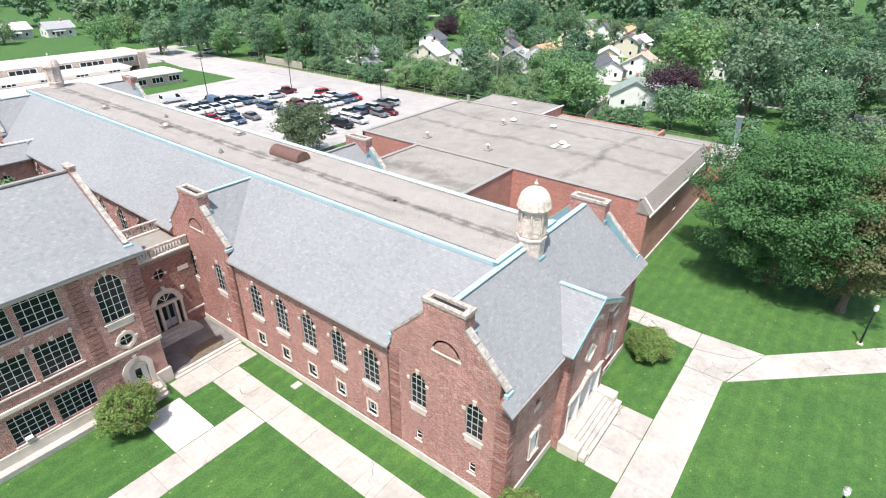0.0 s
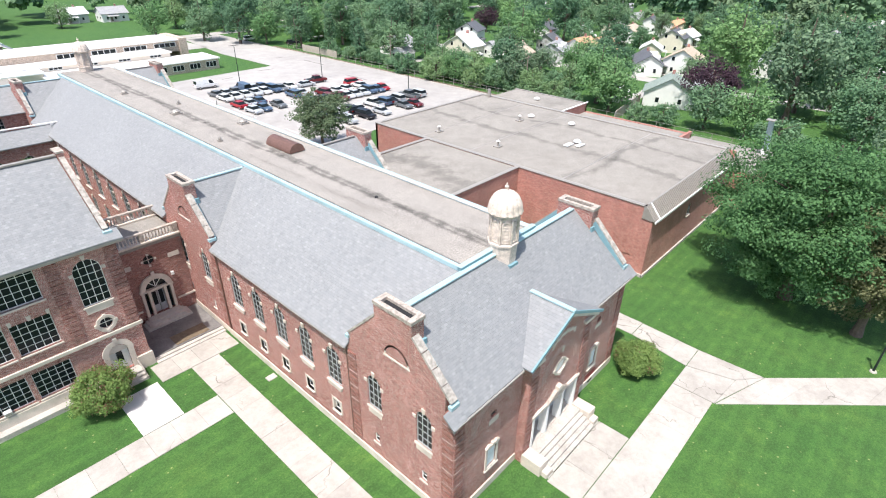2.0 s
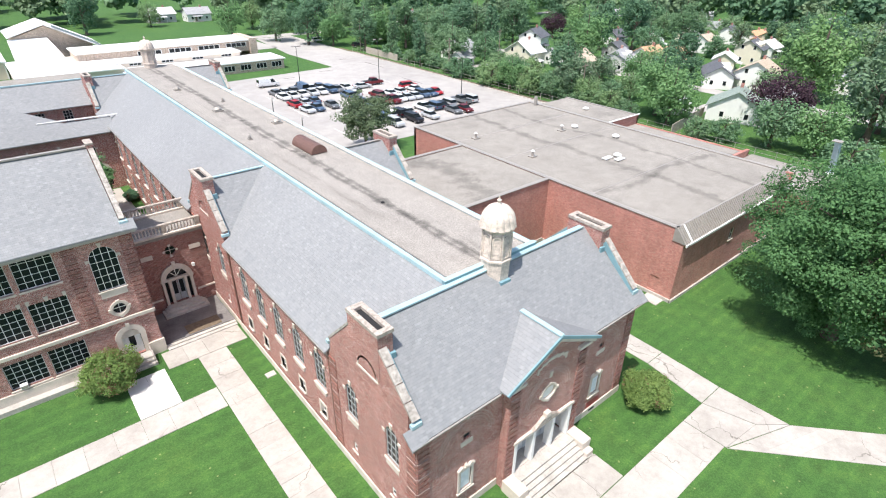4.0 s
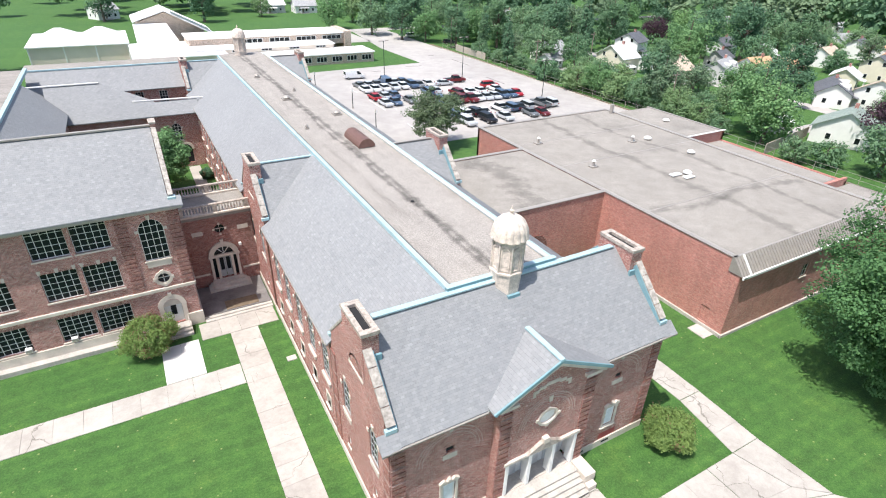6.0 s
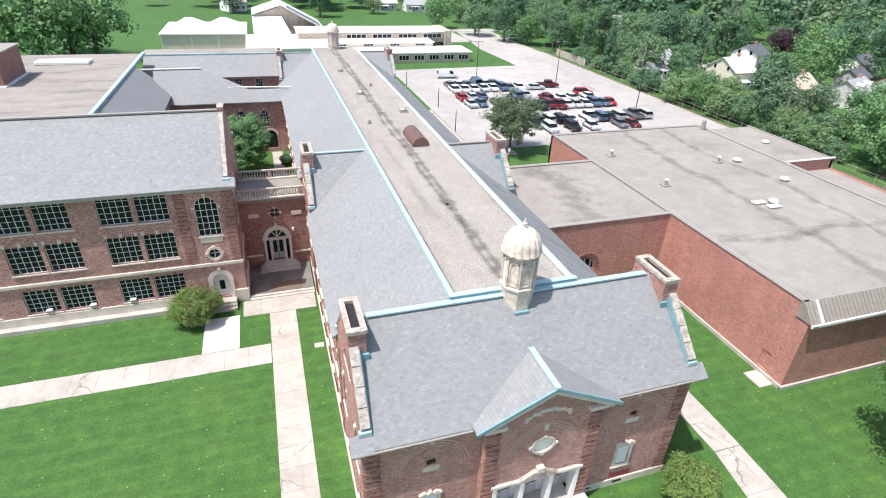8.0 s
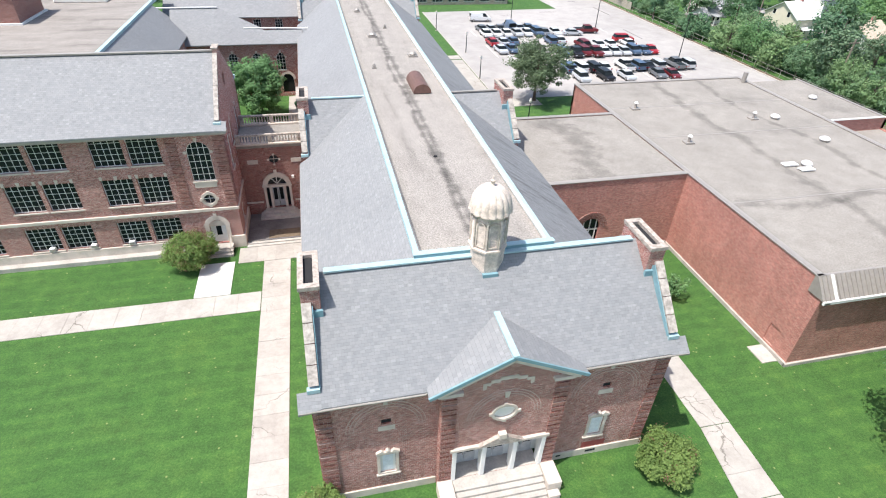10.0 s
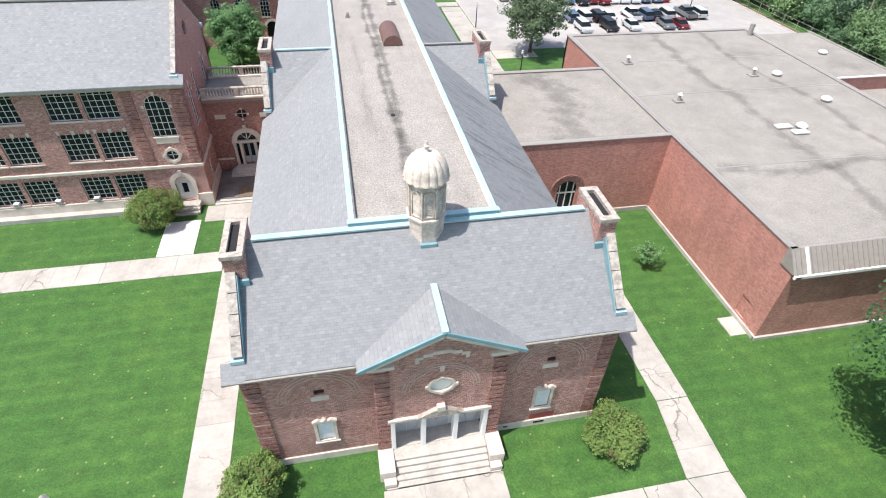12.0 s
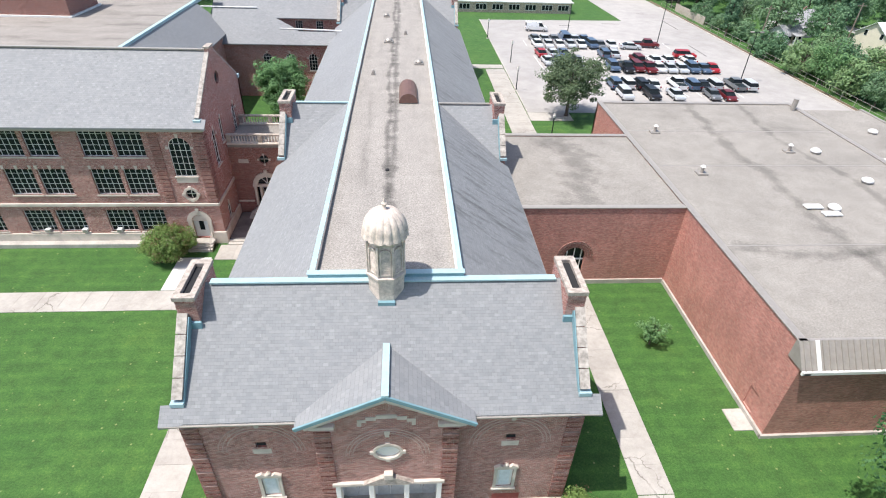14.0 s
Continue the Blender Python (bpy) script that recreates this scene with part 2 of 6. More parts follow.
def lawn_mat():
    m, nt, b = nodes_of("mown_lawn", 0.95)
    pos = nt.nodes.new("ShaderNodeNewGeometry").outputs["Position"]
    fine, mid = noise_tex(nt, pos, 7, 5, 0.85), noise_tex(nt, pos, 0.8, 7, 0.8)
    patch, big = noise_tex(nt, pos, 0.22, 5, 0.7), noise_tex(nt, pos, 0.06, 4)
    c = ramp(nt, fine, [(0.25, (0.017, 0.058, 0.011)), (0.5, (0.046, 0.124, 0.024)), (0.78, (0.112, 0.198, 0.052))])
    c = mixc(nt, 0.7, c, ramp(nt, mid, [(0.3, grey(0.5)), (0.5, grey(0.95)), (0.68, (1.55, 1.35, 1.25))]), 'MULTIPLY')
    c = mixc(nt, 0.7, c, ramp(nt, patch, [(0.3, (0.72, 0.86, 0.8)), (0.55, grey(1.0)), (0.75, (1.45, 1.16, 1.05))]), 'MULTIPLY')
    c = mixc(nt, 0.6, c, ramp(nt, big, [(0.3, (0.8, 0.9, 0.8)), (0.7, (1.2, 1.1, 1.05))]), 'MULTIPLY')
    w = nd(nt, "TexWave", Scale=0.24, Distortion=1.6, Detail=3.0, Detail_Scale=1.5)
    w.bands_direction = 'Y'
    nt.links.new(pos, w.inputs["Vector"])
    c = mixc(nt, 0.3, c, ramp(nt, w.outputs["Fac"], [(0.55, grey(0.92)), (0.95, (1.4, 1.32, 1.3))]), 'MULTIPLY')
    dots = nd(nt, "TexVoronoi", Scale=1.1)
    nt.links.new(pos, dots.inputs["Vector"])
    c = mixc(nt, ramp(nt, dots.outputs["Distance"], [(0.05, grey(0.5)), (0.10, grey(0))]), c, (0.36, 0.38, 0.16))
    nt.links.new(c, b.inputs["Base Color"])
    bump(nt, b, fine, 0.6, 0.05)
    return m


LAWN = lawn_mat()


def asphalt_mat():
    m, nt, b = nodes_of("bleached_asphalt", 0.95)
    pos = nt.nodes.new("ShaderNodeNewGeometry").outputs["Position"]
    fine, mid, big = noise_tex(nt, pos, 6, 3, 0.8), noise_tex(nt, pos, 0.35, 6, 0.7), noise_tex(nt, pos, 0.03, 3)
    c = ramp(nt, mid, [(0.3, (0.34, 0.32, 0.305)), (0.7, (0.44, 0.415, 0.395))])
    c = mixc(nt, 0.3, c, ramp(nt, fine, [(0.3, grey(0.8)), (0.7, grey(1.15))]), 'MULTIPLY')
    c = mixc(nt, 0.5, c, ramp(nt, big, [(0.4, grey(0.75)), (0.6, grey(1.05))]), 'MULTIPLY')
    nt.links.new(c, b.inputs["Base Color"])
    return m


ASPHALT = asphalt_mat()


def paving_mat():
    """Old path concrete: stains, wear and wandering cracks."""
    m, nt, b = nodes_of("cracked_path_concrete", 0.92)
    g = nt.nodes.new("ShaderNodeNewGeometry")
    oi = nt.nodes.new("ShaderNodeObjectInfo")
    pos = g.outputs["Position"]
    big, mid, fine = noise_tex(nt, pos, 0.35, 5, 0.65), noise_tex(nt, pos, 2.2, 5, 0.75), noise_tex(nt, pos, 16, 2)
    c = ramp(nt, big, [(0.3, (0.345, 0.316, 0.284)), (0.5, (0.418, 0.387, 0.350)), (0.7, (0.478, 0.447, 0.408))])
    c = mixc(nt, 0.42, c, ramp(nt, mid, [(0.28, grey(0.68)), (0.6, grey(1.06))]), 'MULTIPLY')
    c = mixc(nt, 0.3, c, ramp(nt, fine, [(0.3, grey(0.85)), (0.7, grey(1.1))]), 'MULTIPLY')
    c = mixc(nt, 0.5, c, ramp(nt, oi.outputs["Random"], [(0.0, grey(0.86)), (1.0, grey(1.08))]), 'MULTIPLY')
    wob = nt.nodes.new("ShaderNodeVectorMath")
    wob.operation = 'MULTIPLY_ADD'
    nz = nd(nt, "TexNoise", Scale=0.9, Detail=4.0)
    nt.links.new(pos, nz.inputs["Vector"])
    nt.links.new(nz.outputs["Color"], wob.inputs[0])
    wob.inputs[1].default_value = (1.6, 1.6, 0.0)
    nt.links.new(pos, wob.inputs[2])
    v = nd(nt, "TexVoronoi", Scale=0.28)
    v.feature = 'DISTANCE_TO_EDGE'
    nt.links.new(wob.outputs[0], v.inputs["Vector"])
    gate = ramp(nt, noise_tex(nt, pos, 0.22, 2), [(0.50, grey(0)), (0.58, grey(1))])
    crack = math_node(nt, 'MULTIPLY', ramp(nt, v.outputs["Distance"], [(0.003, grey(0.7)), (0.009, grey(0))]), gate)
    c = mixc(nt, crack, c, (0.10, 0.09, 0.07))
    nt.links.new(c, b.inputs["Base Color"])
    bump(nt, b, fine, 0.2, 0.01)
    return m


PAVING = paving_mat()
FRESH = plain("fresh_white_concrete", (0.64, 0.62, 0.59), 0.9, 0, 0.06, 0.6, 8)


# ---- building tools ----
def obj(name, bm, material, parent=None, label="", kind=""):
    me = bpy.data.meshes.new(name)
    if isinstance(bm, bmesh.types.BMesh):
        bmesh.ops.recalc_face_normals(bm, faces=bm.faces)
        bm.to_mesh(me)
        bm.free()
    elif isinstance(bm[0], np.ndarray):
        # four-cornered faces in order, as arrays
        v = bm[0]
        n = len(v) // 4
        me.vertices.add(len(v))
        me.vertices.foreach_set("co", v.ravel())
        me.loops.add(4 * n)
        me.loops.foreach_set("vertex_index", np.arange(4 * n))
        me.polygons.add(n)
        me.polygons.foreach_set("loop_start", np.arange(n) * 4)
        me.update(calc_edges=True)
    else:
        me.from_pydata(*bm)
    me.materials.append(material)
    ob = new(name, me)
    ob.parent = parent
    return tagged(ob, label=label, kind=kind)


def part(name, bm, material, parent, label=""):
    return obj(name, bm, material, parent, label)


def share(name, src, parent, m):
    """Another object on the same mesh."""
    ob = new(name, src.data)
    ob.parent = parent
    ob.matrix_basis = m
    return ob


def thing(name, label, category, group="", kind="", at=(0, 0, 0)):
    ob = new(name)
    ob.empty_display_size = 0.3
    ob.location = at
    return tagged(ob, label, category, group, kind)


def box(bm, x0, x1, y0, y1, z0, z1, bevel=0.0):
    vs = [bm.verts.new((x, y, z)) for z in (z0, z1) for y in (y0, y1) for x in (x0, x1)]
    for f in ((0, 1, 3, 2), (4, 6, 7, 5), (0, 4, 5, 1), (2, 3, 7, 6), (0, 2, 6, 4), (1, 5, 7, 3)):
        bm.faces.new([vs[i] for i in f])
    if bevel:
        es = list({e for v in vs for e in v.link_edges})
        bmesh.ops.bevel(bm, geom=es, offset=bevel, segments=1, affect='EDGES')
    return bm


def B(*a, bevel=0.0):
    return box(bmesh.new(), *a, bevel=bevel)


def prism(bm, pts, depth):
    """A closed polygon of 3D points, pushed along a vector."""
    d = Vector(depth)
    a = [bm.verts.new(p) for p in pts]
    b = [bm.verts.new(Vector(p) + d) for p in pts]
    bm.faces.new(a)
    bm.faces.new(list(reversed(b)))
    for i in range(len(a)):
        j = (i + 1) % len(a)
        bm.faces.new((a[i], a[j], b[j], b[i]))
    return bm


def cyl(bm, c, r0, r1, z0, z1, n=12, cap=True, turn=0.0):
    rings = []
    for r, z in ((r0, z0), (r1, z1)):
        rings.append([bm.verts.new((c[0] + r * math.cos(turn + 2 * math.pi * i / n), c[1] + r * math.sin(turn + 2 * math.pi * i / n), z)) for i in range(n)])
    for i in range(n):
        j = (i + 1) % n
        bm.faces.new((rings[0][i], rings[0][j], rings[1][j], rings[1][i]))
    if cap:
        bm.faces.new(list(reversed(rings[0])))
        bm.faces.new(rings[1])
    return bm


def lathe(bm, prof, n=16, c=(0, 0), turn=0.0, ribs=0.0):
    rings = []
    for r, z in prof:
        rings.append([bm.verts.new((c[0] + r * (1 + (ribs if i % 2 else 0)) * math.cos(turn + 2 * math.pi * i / n),
                                    c[1] + r * (1 + (ribs if i % 2 else 0)) * math.sin(turn + 2 * math.pi * i / n), z)) for i in range(n)])
    for a, b in zip(rings, rings[1:]):
        for i in range(n):
            j = (i + 1) % n
            bm.faces.new((a[i], a[j], b[j], b[i]))
    bm.faces.new(list(reversed(rings[0])))
    bm.faces.new(rings[-1])
    return bm


def arch(cx, w, z0, z1, n=12):
    """A round-headed opening, w wide, from z0 to the crown z1."""
    r = w / 2
    zs = z1 - r
    return [(cx - r, z0), (cx + r, z0)] + [(cx + r * math.cos(math.pi * i / n), zs + r * math.sin(math.pi * i / n)) for i in range(n + 1)]


def rect(x0, x1, z0, z1):
    return [(x0, z0), (x1, z0), (x1, z1), (x0, z1)]


def ellipse(cx, cz, a, b, n=20):
    return [(cx + a * math.cos(2 * math.pi * i / n), cz + b * math.sin(2 * math.pi * i / n)) for i in range(n)]


class Face:
    """A flat upright face: u along it, z up, n outwards."""

    def __init__(self, o, u, n):
        self.o, self.u, self.n = Vector(o), Vector(u), Vector(n)

    def p(self, u, z, n=0.0):
        return self.o + self.u * u + Vector((0, 0, z)) + self.n * n

    def m(self, u, z, n=0.0):
        """The pose of something built with x along the face, -y outwards."""
        r = Matrix((self.u, -self.n, Vector((0, 0, 1)))).transposed().to_4x4()
        return Matrix.Translation(self.p(u, z, n)) @ r


def sheet(bm, fc, outline, holes=(), thick=0.35, n=0.0):
    """A wall: an outline with openings cut through it, with thickness inwards."""
    edges = []
    for loop in (outline, *holes):
        vs = [bm.verts.new(fc.p(u, z, n)) for u, z in loop]
        edges += [bm.edges.new((vs[i], vs[(i + 1) % len(vs)])) for i in range(len(vs))]
    r = bmesh.ops.triangle_fill(bm, edges=edges, use_beauty=True, use_dissolve=False)
    fs = [g for g in r["geom"] if isinstance(g, bmesh.types.BMFace)]
    ex = bmesh.ops.extrude_face_region(bm, geom=fs)
    vs = [g for g in ex["geom"] if isinstance(g, bmesh.types.BMVert)]
    bmesh.ops.translate(bm, verts=vs, vec=fc.n * -thick)
    return bm


def wall(parent, fc, outline, holes=(), thick=0.35, material=None, name="wall", n=0.0, label=""):
    return part(name, sheet(bmesh.new(), fc, outline, holes, thick, n), material or BRICK, parent, label)


def band(bm, loop_a, loop_b, y0, y1):
    """A ring between two like loops of (x, z), from y0 to y1."""
    n = len(loop_a)
    v = [[bm.verts.new((x, y, z)) for x, z in lp] for lp in (loop_a, loop_b) for y in (y0, y1)]
    for i in range(n):
        j = (i + 1) % n
        for a, b in ((0, 2), (2, 3), (3, 1), (1, 0)):
            bm.faces.new((v[a][i], v[a][j], v[b][j], v[b][i]))
    return bm


def half_ring(bm, cx, cz, r0, r1, y0, y1, n=18, a0=0.0, a1=math.pi):
    prev = None
    first = None
    for i in range(n + 1):
        a = a0 + (a1 - a0) * i / n
        c, s = math.cos(a), math.sin(a)
        q = [bm.verts.new((cx + r * c, y, cz + r * s)) for r in (r0, r1) for y in (y0, y1)]
        if prev:
            for k, l in ((0, 1), (1, 3), (3, 2), (2, 0)):
                bm.faces.new((prev[k], prev[l], q[l], q[k]))
        else:
            first = q
        prev = q
    bm.faces.new((first[0], first[1], first[3], first[2]))
    bm.faces.new((prev[0], prev[2], prev[3], prev[1]))
    return bm


MESHES = {}


def piece(key, make, material, name, parent, m, label=""):
    """A part whose mesh is made once and shared by its likes."""
    if key not in MESHES:
        ob = part(name, make(), material, parent, label)
        MESHES[key] = ob.data
    else:
        ob = new(name, MESHES[key])
        ob.parent = parent
        tagged(ob, label)
    ob.matrix_basis = m
    return ob


def frame_bars(w, h, arched, edge=0.05):
    """Window frame; origin at the sill's middle."""
    bm = bmesh.new()
    loop = arch(0, w, 0, h) if arched else rect(-w / 2, w / 2, 0, h)
    inner = arch(0, w - 2 * edge, edge, h - edge) if arched else rect(-w / 2 + edge, w / 2 - edge, edge, h - edge)
    band(bm, loop, inner, 0.0, 0.10)
    return bm


def glazing(parent, key, w, h, cols, rows, arched, material, bar=0.045, edge=0.06):
    """Each upright and each cross bar of a window, as a sub-part."""
    r = w / 2
    for i in range(1, cols):
        x = -r + w * i / cols
        top = h - r + math.sqrt(max(0.0, r * r - x * x)) if arched else h
        piece(("upright", key, abs(round(x, 3))), lambda: B(-bar / 2, bar / 2, 0.02, 0.05, edge * 0.5, top - edge * 0.5), material, "glazing_bar", parent, Matrix.Translation((x, 0, 0)))
    for j in range(1, rows):
        z = h * j / rows
        half = math.sqrt(max(0.0, r * r - (z - h + r) ** 2)) if arched and z > h - r else r
        piece(("cross", key, j), lambda: B(-half + edge * 0.5, half - edge * 0.5, 0.025, 0.05, z - bar * 0.4, z + bar * 0.4), material, "glazing_bar", parent, Matrix.Identity(4))


def pane_mesh(w, h, arched):
    loop = arch(0, w - 0.04, 0.02, h - 0.02) if arched else rect(-w / 2 + 0.02, w / 2 - 0.02, 0.02, h - 0.02)
    return prism(bmesh.new(), [(x, 0.05, z) for x, z in loop], (0, 0.012, 0))


def window(parent, fc, u, z0, w, h, cols, rows, arched=False, sill=0.14, keys=True, apron=0.0, frame_mat=None, depth=0.09):
    """A glazed window set into its opening, with sill and key stones as sub-parts."""
    key = (round(w, 2), round(h, 2), cols, rows, arched, (frame_mat or WHITE).name)
    fr = piece(("frame", key), lambda: frame_bars(w, h, arched), frame_mat or WHITE, "window", parent, fc.m(u, z0, -depth), "metal-framed window with dark panes")
    glazing(fr, key, w, h, cols, rows, arched, frame_mat or WHITE)
    piece(("pane", key), lambda: pane_mesh(w, h, arched), GLASS, "pane", fr, Matrix.Identity(4))
    if sill:
        piece(("sill", key, sill), lambda: B(-w / 2 - 0.1, w / 2 + 0.1, -depth - 0.09, -0.02, -sill, 0.0, bevel=0.015), STONE, "sill", fr, Matrix.Identity(4), "pale stone sill")
    if apron:
        piece(("apron", key, apron), lambda: B(-w / 2 + 0.02, w / 2 - 0.02, -depth - 0.04, -0.02, -sill - apron, -sill), STONE, "apron", fr, Matrix.Identity(4), "carved stone apron")
    if keys:
        piece(("key", key), lambda: prism(bmesh.new(), [(-0.09, -depth - 0.06, h - 0.02), (0.09, -depth - 0.06, h - 0.02), (0.15, -depth - 0.06, h + 0.36), (-0.15, -depth - 0.06, h + 0.36)], (0, 0.1, 0)),
              STONE, "keystone", fr, Matrix.Identity(4))
        if arched:
            for s in (-1, 1):
                piece(("springer", key), lambda: B(-0.13, 0.13, -depth - 0.05, -depth + 0.03, -0.12, 0.12), STONE, "springer", fr, Matrix.Translation((s * (w / 2 + 0.12), 0, h - w / 2)))
    return fr


def hole(u, z0, w, h, arched=False):
    return arch(u, w, z0, z0 + h) if arched else rect(u - w / 2, u + w / 2, z0, z0 + h)


def quoins(parent, fc, u0, u1, z0, z1, step=0.41):
    n = int((z1 - z0) / step)
    for i in range(n):
        piece(("quoin", round(u1 - u0, 2)), lambda: B(0, u1 - u0, -0.075, 0.02, 0, step - 0.085, bevel=0.008), BRICK_DARK, "brick_quoin", parent, fc.m(u0, z0 + i * step))


def slab_roof(parent, pts, thick=0.14, material=None, label="", name="roof"):
    return part(name, prism(bmesh.new(), pts, (0, 0, -thick)), material or SLATE, parent, label)


def strip(bm, a, b, w, h):
    """A square bar from a to b, w wide (level) and h high."""
    a, b = Vector(a), Vector(b)
    d = (b - a).normalized()
    s = d.cross(Vector((0, 0, 1)))
    s = s.normalized() * (w / 2) if s.length > 1e-4 else Vector((w / 2, 0, 0))
    up = s.cross(d).normalized() * (h / 2)
    q = [a + s * i + up * j for i, j in ((-1, -1), (1, -1), (1, 1), (-1, 1))]
    return prism(bm, q, b - a)


# ---- ground ----
def ground_sheet():
    n, half = 40, 2600.0
    xs = [math.copysign(abs(i / n) ** 3 * half, i) for i in range(-n, n + 1)]
    vs = [(x + 20, y + 60, 0.0) for y in xs for x in xs]
    w = 2 * n + 1
    fs = [(j * w + i, j * w + i + 1, (j + 1) * w + i + 1, (j + 1) * w + i) for j in range(2 * n) for i in range(2 * n)]
    return (vs, [], fs)


tagged(obj("ground", ground_sheet(), LAWN), "mown green lawn reaching to the horizon", "lawn", kind="structure")
lot = thing("car_park", "bleached asphalt car park with worn surface", "car park", kind="structure")
part("asphalt", prism(bmesh.new(), [(20.5, 64, 0.02), (76.5, 64, 0.02), (76.5, 196, 0.02), (62, 196, 0.02), (57.5, 158, 0.02), (58.5, 131, 0.02), (20.5, 129, 0.02)], (0, 0, -0.3)), ASPHALT, lot)
for k, (x, y, w, l) in enumerate(((40, 124, 3.0, 0.5), (66, 98, 0.4, 9), (70, 122, 0.4, 10), (52, 127, 5, 0.35), (66, 140, 2.2, 0.5))):
    part("seam", B(x, x + w, y, y + l, 0.0, 0.024), CONCRETE_DARK, lot)


def slabs(parent, x0, x1, y0, y1, nx, ny, z=0.05, material=None):
    rnd = random.Random(int(x0 * 7 + y0 * 13))
    dx, dy = (x1 - x0) / nx, (y1 - y0) / ny
    for i in range(nx):
        for j in range(ny):
            ob = piece(("slab", round(dx, 3), round(dy, 3)), lambda: B(-dx / 2 + 0.005, dx / 2 - 0.005, -dy / 2 + 0.005, dy / 2 - 0.005, -0.2, 0.0, bevel=0.006), material or PAVING, "slab", parent,
                       pose(x0 + dx * (i + 0.5), y0 + dy * (j + 0.5), z + rnd.uniform(-0.012, 0.012), rnd.uniform(-0.25, 0.25), rnd.uniform(-0.25, 0.25), 0))


def quad_slabs(parent, a, b, c, d, n, z=0.05):
    """Slabs in a row over the quad a b c d, cut across a-b and d-c."""
    a, b, c, d = (Vector((*p, 0)) for p in (a, b, c, d))
    for i in range(n):
        t0, t1 = (i + 0.003) / n, (i + 0.997) / n
        zz = z + random.Random(i + int(a.x * 3)).uniform(-0.012, 0.012)
        pts = [a.lerp(b, t0), a.lerp(b, t1), d.lerp(c, t1), d.lerp(c, t0)]
        part("slab", prism(bmesh.new(), [(p.x, p.y, zz) for p in pts], (0, 0, -0.25)), PAVING, parent)


path = thing("footpath", "pale cracked concrete slab footpath", "path", kind="structure")
slabs(path, -14.75, -12.35, -29.0, 25.0, 1, 30)
slabs(path, -75.0, -14.8, 17.95, 20.5, 32, 1)
slabs(path, -20.4, -17.4, 20.55, 25.4, 2, 3, 0.05, FRESH)
slabs(path, -17.1, -10.4, 25.05, 27.5, 4, 1)
slabs(path, -3.6, 3.5, -5.1, -2.72, 3, 1)
slabs(path, -12.3, 11.3, -8.3, -5.15, 10, 1)
slabs(path, 15.0, 17.3, 0.2, 20.4, 1, 10)
quad_slabs(path, (15.0, 0.15), (14.2, -5.1), (17.0, -5.1), (17.25, 0.15), 3)
quad_slabs(path, (11.35, -5.15), (14.15, -5.15), (15.2, -8.8), (11.35, -8.4), 1)
quad_slabs(path, (14.2, -5.15), (17.0, -5.15), (17.2, -10.4), (15.25, -8.8), 1)
part("slab", prism(bmesh.new(), [(11.35, -8.42, 0.05), (17.2, -10.46, 0.05), (15.24, -8.82, 0.05)], (0, 0, -0.25)), PAVING, path)
quad_slabs(path, (11.35, -8.5), (34.0, -33.0), (38.5, -33.0), (17.2, -10.5), 14)


# ---- the long wing ----
wing = thing("school_wing", "long red brick school wing with grey slate roof", "building")
WX, EAVE, RIDGE, FLAT = 10.1, 8.9, 13.32, 13.35
FRONT = Face((0, 0, 0), (1, 0, 0), (0, -1, 0))
PORTAL = Face((0, -0.6, 0), (1, 0, 0), (0, -1, 0))
SIDES = {-1: Face((-WX, 0, 0), (0, -1, 0), (-1, 0, 0)), 1: Face((WX, 0, 0), (0, 1, 0), (1, 0, 0))}


